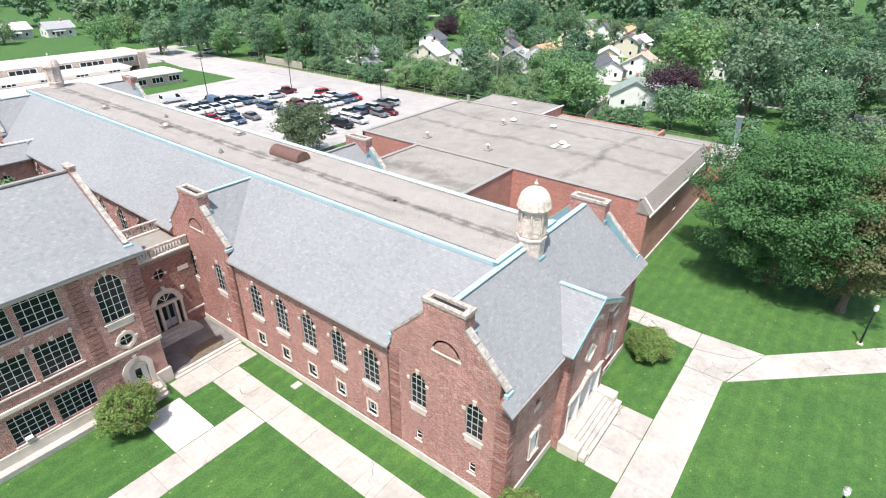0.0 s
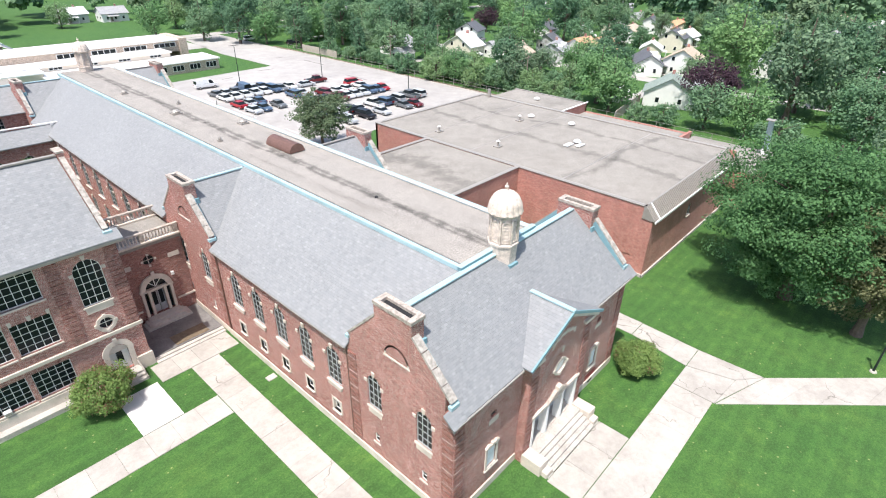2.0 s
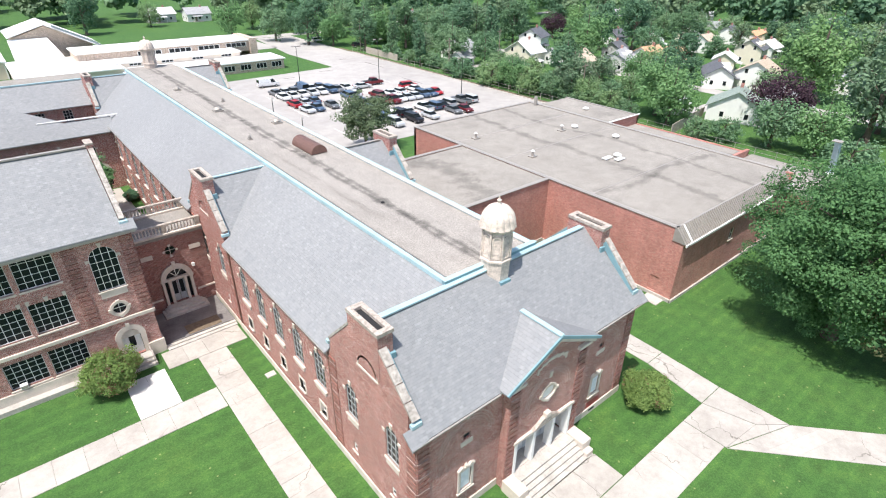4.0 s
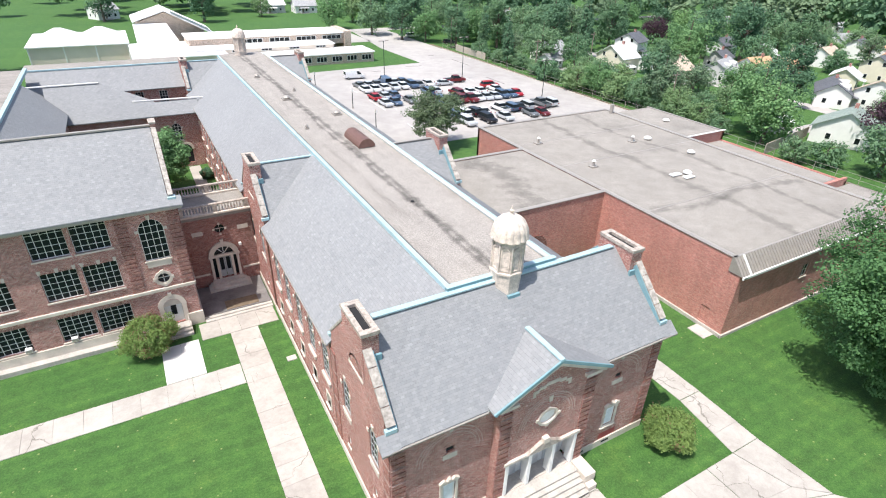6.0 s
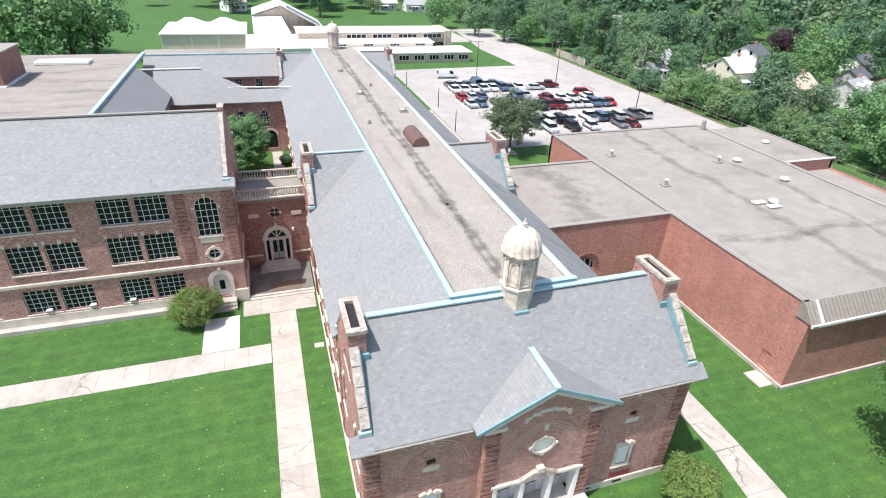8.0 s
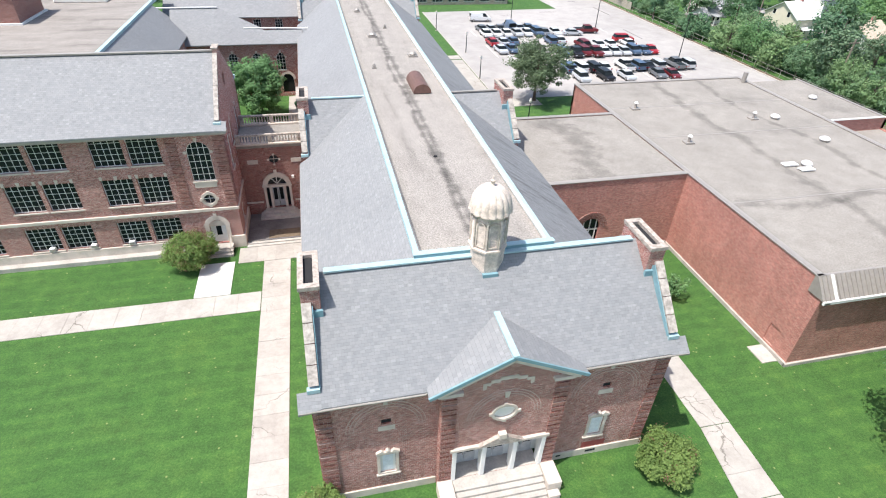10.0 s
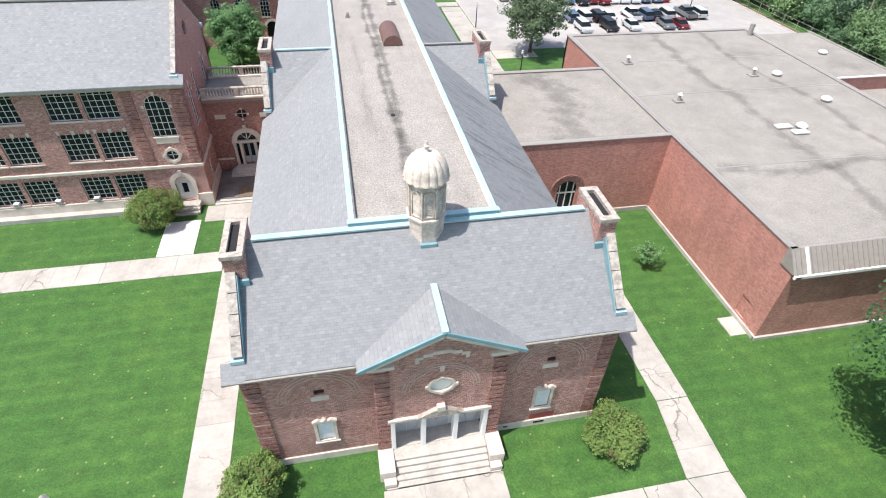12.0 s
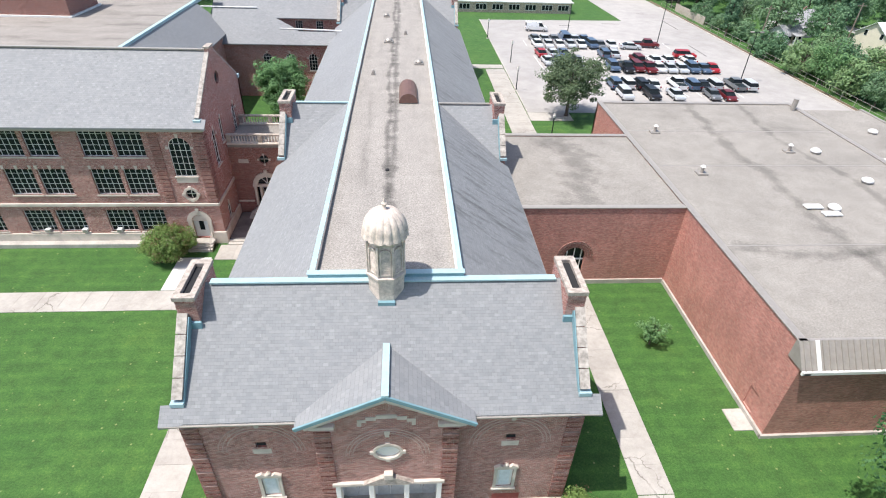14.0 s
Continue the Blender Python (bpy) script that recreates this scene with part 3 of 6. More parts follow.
def cross_gable(y0, s, glazed=True):
    """A gable end of 9.2 m with shaped parapet, chimney and coping, on side s."""
    fc = SIDES[s]
    e = 0.4 if y0 == 0 else 0.0
    pts = [(e, 0), (9.2, 0), (9.2, EAVE), (8.95, EAVE), (8.95, 9.85), (6.2, 12.6), (3.2, 12.6), (0.3 + e, 9.75 + e), (0.3 + e, EAVE), (e, EAVE)]
    holes = []
    if glazed:
        for y in (2.35, 6.75):
            holes += [hole(s * (y0 + y), 4.85, 1.3, 2.75, True), hole(s * (y0 + y), 1.75, 0.5, 0.85)]
    wall(wing, fc, [(s * (y0 + y), z) for y, z in pts], holes, 0.45)
    if glazed:
        for y in (2.35, 6.75):
            u = s * (y0 + y)
            window(wing, fc, u, 4.85, 1.3, 2.75, 3, 5, True, apron=0.42, frame_mat=BAR_GREY)
            window(wing, fc, u, 1.75, 0.5, 0.85, 1, 2, False, sill=0.1, keys=False)
        bm = half_ring(bmesh.new(), 0, 0, 0.92, 1.04, -0.04, 0.02)
        box(bm, -1.1, 1.1, -0.06, 0.02, -0.12, 0.0)
        piece("lunette", lambda: bm, STONE, "blind_arch", wing, fc.m(s * (y0 + 4.5), 10.25))
    # chimney with hollow stone cap
    ch = part("chimney", B(*sorted((s * (WX + 0.04), s * (WX - 0.92))), y0 + 3.2, y0 + 6.25, 10.5, 13.5), BRICK, wing)
    x0, x1 = sorted((s * (WX + 0.1), s * (WX - 0.98)))
    bm = bmesh.new()
    for a in ((x0, x1, y0 + 3.12, y0 + 3.5), (x0, x1, y0 + 5.9, y0 + 6.28), (x0, x0 + 0.3, y0 + 3.5, y0 + 5.9), (x1 - 0.3, x1, y0 + 3.5, y0 + 5.9)):
        box(bm, *a, 13.5, 13.72)
    part("chimney_cap", bm, STONE_WORN, ch, "crumbling stone chimney cap")
    part("flue", B(x0 + 0.3, x1 - 0.3, y0 + 3.5, y0 + 5.9, 13.502, 13.515), DARK_VOID, ch)
    part("flashing", B(*sorted((s * (WX - 0.3), s * (WX - 1.0))), y0 + 3.02, y0 + 3.18, 11.6, 12.2), PATINA_DARK, ch)
    # sloping copings, in stones
    for ya, za, yb, zb in ((0.25, 9.75, 3.2, 12.65), (8.98, 9.85, 6.2, 12.65)):
        for i in range(4):
            p = [Vector((s * (WX - 0.21), y0 + ya + (yb - ya) * t, za + (zb - za) * t + 0.08)) for t in ((i + 0.02) / 4, (i + 0.98) / 4)]
            part("coping_stone", strip(bmesh.new(), p[0], p[1], 0.5, 0.15), COPING, wing)
        d = 1 if yb > ya else -1
        part("flashing", strip(bmesh.new(), (s * (WX - 0.5), y0 + ya + 0.1 * d, za - 0.2), (s * (WX - 0.5), y0 + yb, zb - 0.2), 0.05, 0.44), PATINA_DARK, wing)
        part("kneeler", B(*sorted((s * (WX - 0.5), s * (WX + 0.14))), y0 + ya - 0.14, y0 + ya + 0.14, za - 0.3, za - 0.06), PATINA, wing)


for s in (-1, 1):
    cross_gable(0.0, s)
    cross_gable(26.8, s, s < 0)
    cross_gable(78.5, s, s < 0)

# long side walls with arched windows
WIN_Y = [11.1 + 3.27 * k for k in range(5)]
fc = SIDES[-1]
wall(wing, fc, [(-9.2, 0), (-26.8, 0), (-26.8, EAVE), (-9.2, EAVE)],
     [h for y in WIN_Y for h in (hole(-y, 4.3, 1.5, 3.1, True), hole(-y - 0.1, 1.45, 0.8, 1.0))], 0.4, n=-0.08)
for y in WIN_Y:
    window(wing, fc, -y, 4.3, 1.5, 3.1, 3, 6, True, apron=0.3, frame_mat=BAR_GREY, depth=0.14)
    fr = window(wing, fc, -y - 0.1, 1.45, 0.8, 1.0, 2, 2, False, sill=0.1, keys=False, depth=0.24)
    piece("surround", lambda: band(bmesh.new(), rect(-0.58, 0.58, -0.16, 1.18), rect(-0.4, 0.4, 0.0, 1.0), -0.2, 0.0), STONE, "stone_surround", fr, Matrix.Identity(4))
COURT_Y = [38.5 + 4.3 * k for k in range(9)]
wall(wing, fc, [(-36, 0), (-78.5, 0), (-78.5, EAVE), (-36, EAVE)],
     [h for y in COURT_Y for h in (hole(-y, 4.6, 1.7, 3.0, True), hole(-y, 1.2, 1.6, 2.0))], 0.4, n=-0.08)
for y in COURT_Y:
    window(wing, fc, -y, 4.6, 1.7, 3.0, 3, 5, True, frame_mat=BAR_GREY, depth=0.14)
    window(wing, fc, -y, 1.2, 1.6, 2.0, 3, 4, False, frame_mat=BAR_GREY, depth=0.14)
wall(wing, SIDES[1], [(9.2, 0), (26.8, 0), (26.8, EAVE), (9.2, EAVE)], (), 0.4, n=-0.08)
wall(wing, SIDES[1], [(36, 0), (78.5, 0), (78.5, EAVE), (36, EAVE)], (), 0.4, n=-0.08)
wall(wing, Face((0, 87.7, 0), (-1, 0, 0), (0, 1, 0)), rect(-WX, WX, 0, EAVE), (), 0.4)
for s in (-1, 1):
    quoins(wing, SIDES[s], *sorted((s * 0.02, s * 0.85)), 0.75, EAVE - 0.1)
    if s < 0:
        quoins(wing, SIDES[s], -9.18, -8.35, 0.75, EAVE - 0.1)
        quoins(wing, SIDES[s], -27.6, -26.8, 0.75, EAVE - 0.1)
        quoins(wing, SIDES[s], -36.0, -35.2, 0.75, EAVE - 0.1)
# stone plinth
for x0, x1, y0, y1 in ((-WX - 0.1, -WX, -0.1, 27), (-WX - 0.06, -WX, 27, 36), (WX, WX + 0.1, -0.1, 36), (-WX, -3.62, -0.1, 0), (3.62, WX, -0.1, 0)):
    part("plinth", B(x0, x1, y0, y1, -0.1, 0.62, bevel=0.02), STONE, wing, "stained limestone plinth")
part("painted_patch", B(5.9, 7.5, -0.006, 0.01, 0.66, 1.2), plain("red_wall_paint", (0.36, 0.075, 0.07), 0.8, 0, 0.3), wing, "patch of red paint over the brick")
part("basement_vent", B(6.2, 6.9, -0.112, -0.09, 0.28, 0.46), DARK_VOID, wing)
part("basement_vent", B(4.2, 4.5, -0.112, -0.09, 0.3, 0.44), DARK_VOID, wing)

# front wall, two bays
for s in (-1, 1):
    c = 6.45 * s
    lo, hi = sorted((s * 3.0, s * WX))
    wall(wing, FRONT, rect(lo, hi, 0, EAVE + 0.1), [rect(c - 0.45, c + 0.45, 2.0, 3.7), rect(c - 0.27, c + 0.27, 6.35, 6.75)], 0.4)
    panel = part("blocked_window", B(c - 0.44, c + 0.44, 0.04, 0.1, 2.0, 3.7), WHITE, wing, "window closed with a white panel")
    part("panel", B(c - 0.3, c + 0.3, 0.015, 0.038, 2.15, 3.55), plain("pale_panel", (0.70, 0.74, 0.78), 0.5), panel)
    bm = band(bmesh.new(), rect(c - 0.62, c + 0.62, 1.86, 3.86), rect(c - 0.45, c + 0.45, 2.0, 3.7), -0.09, 0.02)
    prism(bm, [(c - 0.68, -0.16, 3.86), (c + 0.68, -0.16, 3.86), (c + 0.68, -0.16, 3.97), (c + 0.35, -0.16, 4.16), (c + 0.2, -0.16, 4.02), (c - 0.2, -0.16, 4.02), (c - 0.35, -0.16, 4.16), (c - 0.68, -0.16, 3.97)], (0, 0.18, 0))
    lathe(bm, [(0.05, 4.0), (0.12, 4.06), (0.13, 4.16), (0.05, 4.24), (0.03, 4.3)], 8, (c, -0.07))
    box(bm, c - 0.7, c + 0.7, -0.14, 0.02, 1.78, 1.88)
    part("stone_surround", bm, STONE, panel, "carved stone window surround with broken pediment")
    part("vent", B(c - 0.26, c + 0.26, 0.1, 0.14, 6.36, 6.74), DARK_VOID, wing)
    part("plaque", B(c - 0.47, c + 0.47, -0.035, 0.02, 5.82, 6.2, bevel=0.01), STONE, wing, "plain limestone plaque")
    part("keystone", prism(bmesh.new(), [(c - 0.1, -0.06, 7.95), (c + 0.1, -0.06, 7.95), (c + 0.14, -0.06, 8.4), (c - 0.14, -0.06, 8.4)], (0, 0.08, 0)), STONE, wing)
    for r in (1.75, 1.95, 2.15):
        part("brick_arch", half_ring(bmesh.new(), c, 6.0, r, r + 0.045, -0.022, 0.01, 28), plain("arch_mortar", (0.50, 0.37, 0.32), 0.9), wing)
    quoins(wing, FRONT, *sorted((s * (WX - 0.85), s * (WX - 0.02))), 0.75, EAVE - 0.15)

# portal bay
wall(wing, PORTAL, [(-3.6, 0), (3.6, 0), (3.6, 9.05), (0, 10.85), (-3.6, 9.05)], [rect(-2.72, 2.72, 0.9, 3.72), ellipse(0, 6.5, 0.66, 0.55)], 0.4)
for s in (-1, 1):
    part("wall", B(*sorted((s * 3.6, s * 3.2)), -0.2, 0.0, 0, 9.05), BRICK, wing)
    quoins(wing, PORTAL, *sorted((s * 2.76, s * 3.58)), 0.95, 8.6)
    part("capital", B(*sorted((s * 2.5, s * 3.75)), -0.85, -0.3, 8.64, 8.88, bevel=0.03), STONE, wing)
oc = part("medallion", prism(bmesh.new(), [(x, -0.5, z) for x, z in ellipse(0, 6.5, 0.66, 0.55)], (0, 0.06, 0)), WHITE, wing, "oval white medallion panel")
bm = band(bmesh.new(), ellipse(0, 6.5, 0.78, 0.67, 24), ellipse(0, 6.5, 0.62, 0.51, 24), -0.68, -0.5)
for x, z in ((0.8, 6.5), (-0.8, 6.5), (0, 7.17), (0, 5.83)):
    box(bm, x - 0.11, x + 0.11, -0.7, -0.58, z - 0.1, z + 0.1)
part("medallion_ring", bm, STONE, oc)
for r in (1.75, 1.93, 2.11):
    part("brick_arch", half_ring(bmesh.new(), 0, 6.2, r, r + 0.045, -0.622, -0.59, 28), plain("arch_mortar", (0.50, 0.37, 0.32), 0.9), wing)
part("keystone", prism(bmesh.new(), [(-0.1, -0.67, 7.75), (0.1, -0.67, 7.75), (0.15, -0.67, 8.2), (-0.15, -0.67, 8.2)], (0, 0.1, 0)), STONE, wing)
bm = bmesh.new()
for s in (-1, 1):
    box(bm, *sorted((s * 0.5, s * 1.0)), -0.645, -0.58, 9.05, 9.27)
    box(bm, *sorted((s * 1.0, s * 1.42)), -0.64, -0.58, 8.88, 9.08)
    box(bm, *sorted((s * 1.22, s * 1.42)), -0.64, -0.58, 8.62, 8.9)
box(bm, -0.5, 0.5, -0.65, -0.58, 9.18, 9.42)
part("stepped_band", bm, STONE, wing, "stepped limestone band in the gable")
# doorway: lintel, pediment, piers, vestibule, doors
dw = part("doorway", B(-2.98, 2.98, -0.78, -0.55, 3.72, 3.95, bevel=0.02), STONE, wing, "limestone portal with three double doors")
part("pediment", prism(bmesh.new(), [(-1.35, -0.86, 3.95), (1.35, -0.86, 3.95), (0.12, -0.86, 4.62), (-0.12, -0.86, 4.62)], (0, 0.28, 0)), STONE_WORN, dw)
part("pediment_block", B(-0.24, 0.24, -0.92, -0.6, 4.42, 4.86, bevel=0.03), STONE, dw)
for x, w in ((-2.72, 0.26), (-0.95, 0.28), (0.95, 0.28), (2.72, 0.26)):
    part("pier", B(x - w / 2, x + w / 2, -0.72, -0.12, 0.9, 3.72, bevel=0.02), WHITE, dw)
part("vestibule", B(-2.9, 2.9, -0.19, 0.7, 3.722, 3.85), WHITE, dw)
part("vestibule_floor", B(-2.7, 2.7, -0.595, 0.42, 0.4, 0.906), CONCRETE, dw)
for s in (-1, 1):
    part("vestibule_wall", B(*sorted((s * 2.86, s * 3.0)), -0.19, 0.42, 0.9, 3.72), WHITE, dw)
part("vestibule_wall", B(-2.9, 2.9, 0.42, 0.7, 0.9, 3.72), FRAME_GREY, dw)
for c in (-1.83, 0.0, 1.83):
    for s in (-1, 1):
        # door grey is lightened to stand in for sunlight bounced into the vestibule
        d = part("door_leaf", B(c + s * 0.37 - 0.35, c + s * 0.37 + 0.35, 0.36, 0.415, 0.92, 3.0, bevel=0.01), plain("grey_door_paint", (0.48, 0.49, 0.50), 0.5), dw)
        part("door_glass", B(c + s * 0.37 - 0.24, c + s * 0.37 + 0.24, 0.345, 0.358, 1.9, 2.85), GLASS, d)
        part("handle", B(c + s * 0.08 - 0.02, c + s * 0.08 + 0.02, 0.3, 0.358, 1.75, 2.1), METAL_GREY, d, "metal pull handle")
    part("transom", B(c - 0.72, c + 0.72, 0.37, 0.415, 3.08, 3.6), GLASS, dw)

# splash block under a downpipe
sb = thing("splash_block", "small concrete splash block at the wall foot", "drain block", at=(-10.8, 19.2, 0))
part("block", B(-0.4, 0.4, -0.3, 0.3, -0.05, 0.1, bevel=0.02), CONCRETE, sb)
for y in (9.28, 26.7):
    part("downpipe", cyl(bmesh.new(), (-WX - 0.02, y), 0.06, 0.06, 0.2, EAVE - 0.1, 8), METAL_BROWN, wing)
# front steps
steps = thing("entrance_steps", "broad pale stone entrance steps with cheek blocks", "steps")
part("landing", B(-2.75, 2.75, -1.42, -0.6, -0.1, 0.9, bevel=0.015), CONCRETE, steps)
for i in range(4):
    part("step", B(-2.75, 2.75, -1.74 - 0.32 * i, -1.42 - 0.32 * i, -0.1, 0.72 - 0.18 * i, bevel=0.015), CONCRETE, steps)
part("step", B(-3.4, 3.4, -2.7, -2.64, -0.1, 0.1), CONCRETE, steps)
for s in (-1, 1):
    part("cheek_block", B(*sorted((s * 2.78, s * 3.7)), -2.15, -0.62, -0.1, 0.98, bevel=0.03), STONE, steps)
    part("cheek_foot", B(*sorted((s * 2.78, s * 3.5)), -2.6, -2.17, -0.1, 0.42, bevel=0.03), STONE, steps)

# roofs of the front block
rz = lambda y: EAVE + (y + 0.5) * (RIDGE - EAVE) / 5.35
slab_roof(wing, [(-9.65, -0.45, rz(-0.45)), (9.65, -0.45, rz(-0.45)), (9.65, 4.85, RIDGE), (-9.65, 4.85, RIDGE)])
slab_roof(wing, [(-9.65, 4.85, RIDGE), (9.65, 4.85, RIDGE), (9.65, 9.6, 9.0), (-9.65, 9.6, 9.0)])
for s in (-1, 1):
    a, b = s * 9.65, s * 10.75
    slab_roof(wing, [(a, -0.5, rz(-0.5)), (b, -0.55, rz(-0.5) - 0.04), (b, 0.25, rz(0.25) - 0.04), (a, 0.25, rz(0.25))])
    part("gutter", B(*sorted((s * 4.4, s * 10.7)), -0.56, -0.46, EAVE - 0.1, EAVE - 0.03), METAL_GREY, wing)
    part("soffit", B(*sorted((s * 3.6, s * WX)), -0.46, 0.0, EAVE - 0.1, EAVE - 0.04), WHITE, wing)
    # portal roof
    slab_roof(wing, [(0, -1.0, 11.2), (0, 2.3, 11.2), (s * 4.35, -0.3, 9.06), (s * 4.35, -1.0, 9.06)], 0.12)
    part("verge", strip(bmesh.new(), (0, -1.02, 11.14), (s * 4.35, -1.02, 9.0), 0.1, 0.2), PATINA_DARK, wing)
    part("cornice", strip(bmesh.new(), (0, -0.8, 10.9), (s * 3.9, -0.8, 8.97), 0.4, 0.22), STONE, wing)
part("ridge_cap", strip(bmesh.new(), (0, -1.04, 11.24), (0, 2.3, 11.24), 0.34, 0.1), PATINA, wing)
part("ridge_cap", strip(bmesh.new(), (-8.9, 4.85, RIDGE + 0.04), (8.9, 4.85, RIDGE + 0.03), 0.4, 0.1), PATINA, wing)

# slopes and flat of the long wing
for s in (-1, 1):
    sl = lambda x: FLAT - (abs(x) - 3.85) * 0.686
    slab_roof(wing, [(s * 3.85, 4.9, FLAT), (s * 9.65, 4.9, sl(9.65)), (s * 9.65, 84, sl(9.65)), (s * 3.85, 84, FLAT)], material=SLATE if s < 0 else SLATE_STAINED)
    for y0, y1 in ((9.05, 26.95), (35.85, 78.6)):
        slab_roof(wing, [(s * 9.65, y0, sl(9.65)), (s * 10.42, y0, sl(10.42)), (s * 10.42, y1, sl(10.42)), (s * 9.65, y1, sl(9.65))], material=SLATE if s < 0 else SLATE_STAINED)
        part("gutter", B(*sorted((s * 10.38, s * 10.47)), y0 + 0.1, y1 - 0.1, sl(10.42) - 0.14, sl(10.42) - 0.05), METAL_GREY, wing)
    for yc in (31.4, 83.1):
        r = FLAT - 0.25
        for d in (-1, 1):
            slab_roof(wing, [(s * 3.9, yc, r), (s * 9.65, yc, r), (s * 9.65, yc + d * 4.9, 8.9), (s * 3.9, yc + d * 4.9, 8.9)])
        part("ridge_cap", strip(bmesh.new(), (s * 3.9, yc, r + 0.05), (s * 8.9, yc, r + 0.05), 0.3, 0.1), PATINA if s < 0 else METAL_GREY, wing)
    part("curb", B(*sorted((s * 3.68, s * 4.02)), 5.05, 84.5, 13.25, 13.58, bevel=0.02), PATINA, wing, "pale blue copper roof curb")
    part("curb_edge", B(*sorted((s * 3.62, s * 3.72)), 5.3, 84.0, 13.45, 13.62), CONCRETE_DARK if s < 0 else WHITE, wing)
part("curb", B(-4.05, 4.05, 4.98, 5.3, 13.3, 13.6, bevel=0.02), PATINA_DARK, wing)
part("curb_edge", B(-4.1, 4.1, 4.95, 5.33, 13.6, 13.65, bevel=0.01), PATINA, wing)
part("flat_roof", B(-3.66, 3.66, 5.32, 86.5, 12.9, 13.35), GRAVEL, wing, "weathered gravel flat roof with dark drainage stains")
part("roof_drain", cyl(bmesh.new(), (-0.25, 17.3), 0.16, 0.12, 13.35, 13.44, 10), DARK_VOID, wing)


def fluted_dome(y, r, z0, height, n=16, sub=4):
    """A dome of rounded gores between sunk joints, with a scalloped flaring rim."""
    bm = bmesh.new()
    rings = []
    for k in range(13):
        a = math.pi / 2 * k / 12.6
        rad, z = r * math.cos(a) ** 0.8, z0 + height * math.sin(a)
        ring = []
        for i in range(n * sub):
            f = abs(math.sin(math.pi * i / sub))
            flare = 0.05 if k == 0 else 0.0
            q = rad * (0.955 + 0.06 * f) + flare
            t = 2 * math.pi * i / (n * sub)
            ring.append(bm.verts.new((q * math.cos(t), y + q * math.sin(t), z - (0.07 * f if k == 0 else 0))))
        rings.append(ring)
    m = n * sub
    for p, q in zip(rings, rings[1:]):
        for i in range(m):
            j = (i + 1) % m
            bm.faces.new((p[i], p[j], q[j], q[i]))
    bm.faces.new(list(reversed(rings[0])))
    bm.faces.new(rings[-1])
    return bm


def cupola(y):
    """Octagonal belfry with louvred arches, fluted dome and finial."""
    cu = part("cupola", lathe(bmesh.new(), [(0.92, 12.0), (1.0, 13.95), (1.08, 13.99), (1.08, 14.12), (0.93, 14.18), (0.9, 15.98), (0.98, 16.02), (1.04, 16.14), (1.16, 16.22), (1.16, 16.3)], 8, (0, y), math.pi / 8), TERRACOTTA, wing, "cream terracotta octagonal cupola")
    part("dome", fluted_dome(y, 1.12, 16.33, 1.3), TERRACOTTA, cu, "fluted cream dome with rusty streaks")
    part("finial", lathe(bmesh.new(), [(0.2, 17.55), (0.12, 17.68), (0.08, 17.76), (0.13, 17.84), (0.15, 17.92), (0.07, 18.0), (0.02, 18.2)], 10, (0, y)), TERRACOTTA, cu)
    for k in range(8):
        a = k * math.pi / 4
        m = Matrix.Translation((0, y, 0)) @ Matrix.Rotation(a, 4, 'Z')
        piece("cup_arch", lambda: band(bmesh.new(), arch(0, 0.58, 14.26, 15.84), arch(0, 0.42, 14.34, 15.75), -0.93, -0.8), TERRACOTTA, "arch_frame", cu, m)
        for i in range(12):
            piece("cup_louvre", lambda: prism(bmesh.new(), [(-0.21, -0.89, 0.0), (-0.21, -0.88, -0.02), (-0.21, -0.83, 0.06), (-0.21, -0.84, 0.08)], (0.42, 0, 0)), TERRACOTTA, "louvre", cu, m @ Matrix.Translation((0, 0, 14.38 + i * 0.105)))
        piece("cup_pilaster", lambda: B(-0.06, 0.06, -1.03, -0.9, 14.18, 15.98, bevel=0.015), TERRACOTTA, "pilaster", cu, m @ Matrix.Rotation(math.pi / 8, 4, 'Z'))
    part("flashing", B(-0.44, 0.44, y - 1.06, y - 0.86, 12.3, 12.66), PATINA_DARK, cu)


cupola(4.85)
cupola(85.0)

# vents on the flat roof
hood = thing("roof_hood", "brown barrel-shaped metal roof vent hood", "roof vent")
bm = bmesh.new()
prism(bm, [(1.0 + 0.85 * math.cos(math.pi * i / 10) + 0.35, 30.6, 13.43 + 0.85 * math.sin(math.pi * i / 10)) for i in range(11)], (0, 4.2, 0))
part("hood", bm, METAL_BROWN, hood)
part("curb", B(0.6, 2.1, 30.75, 34.6, 13.3, 13.48), METAL_GREY, hood)
for x, y, r in ((-0.9, 52, 0.55), (2.6, 43, 0.5), (-2.2, 39, 0.2), (1.2, 56, 0.2), (-1.5, 66, 0.4)):
    v = thing("roof_vent", "low weathered metal roof vent", "roof vent", "vents on the flat roof", at=(x, y, 13.35))
    part("base", B(-r, r, -r, r, 0, 0.2), METAL_GREY, v)
    part("cap", lathe(bmesh.new(), [(r * 0.7, 0.2), (r * 0.9, 0.3), (r * 0.5, 0.5), (r * 0.1, 0.55)], 12), METAL_GREY, v)


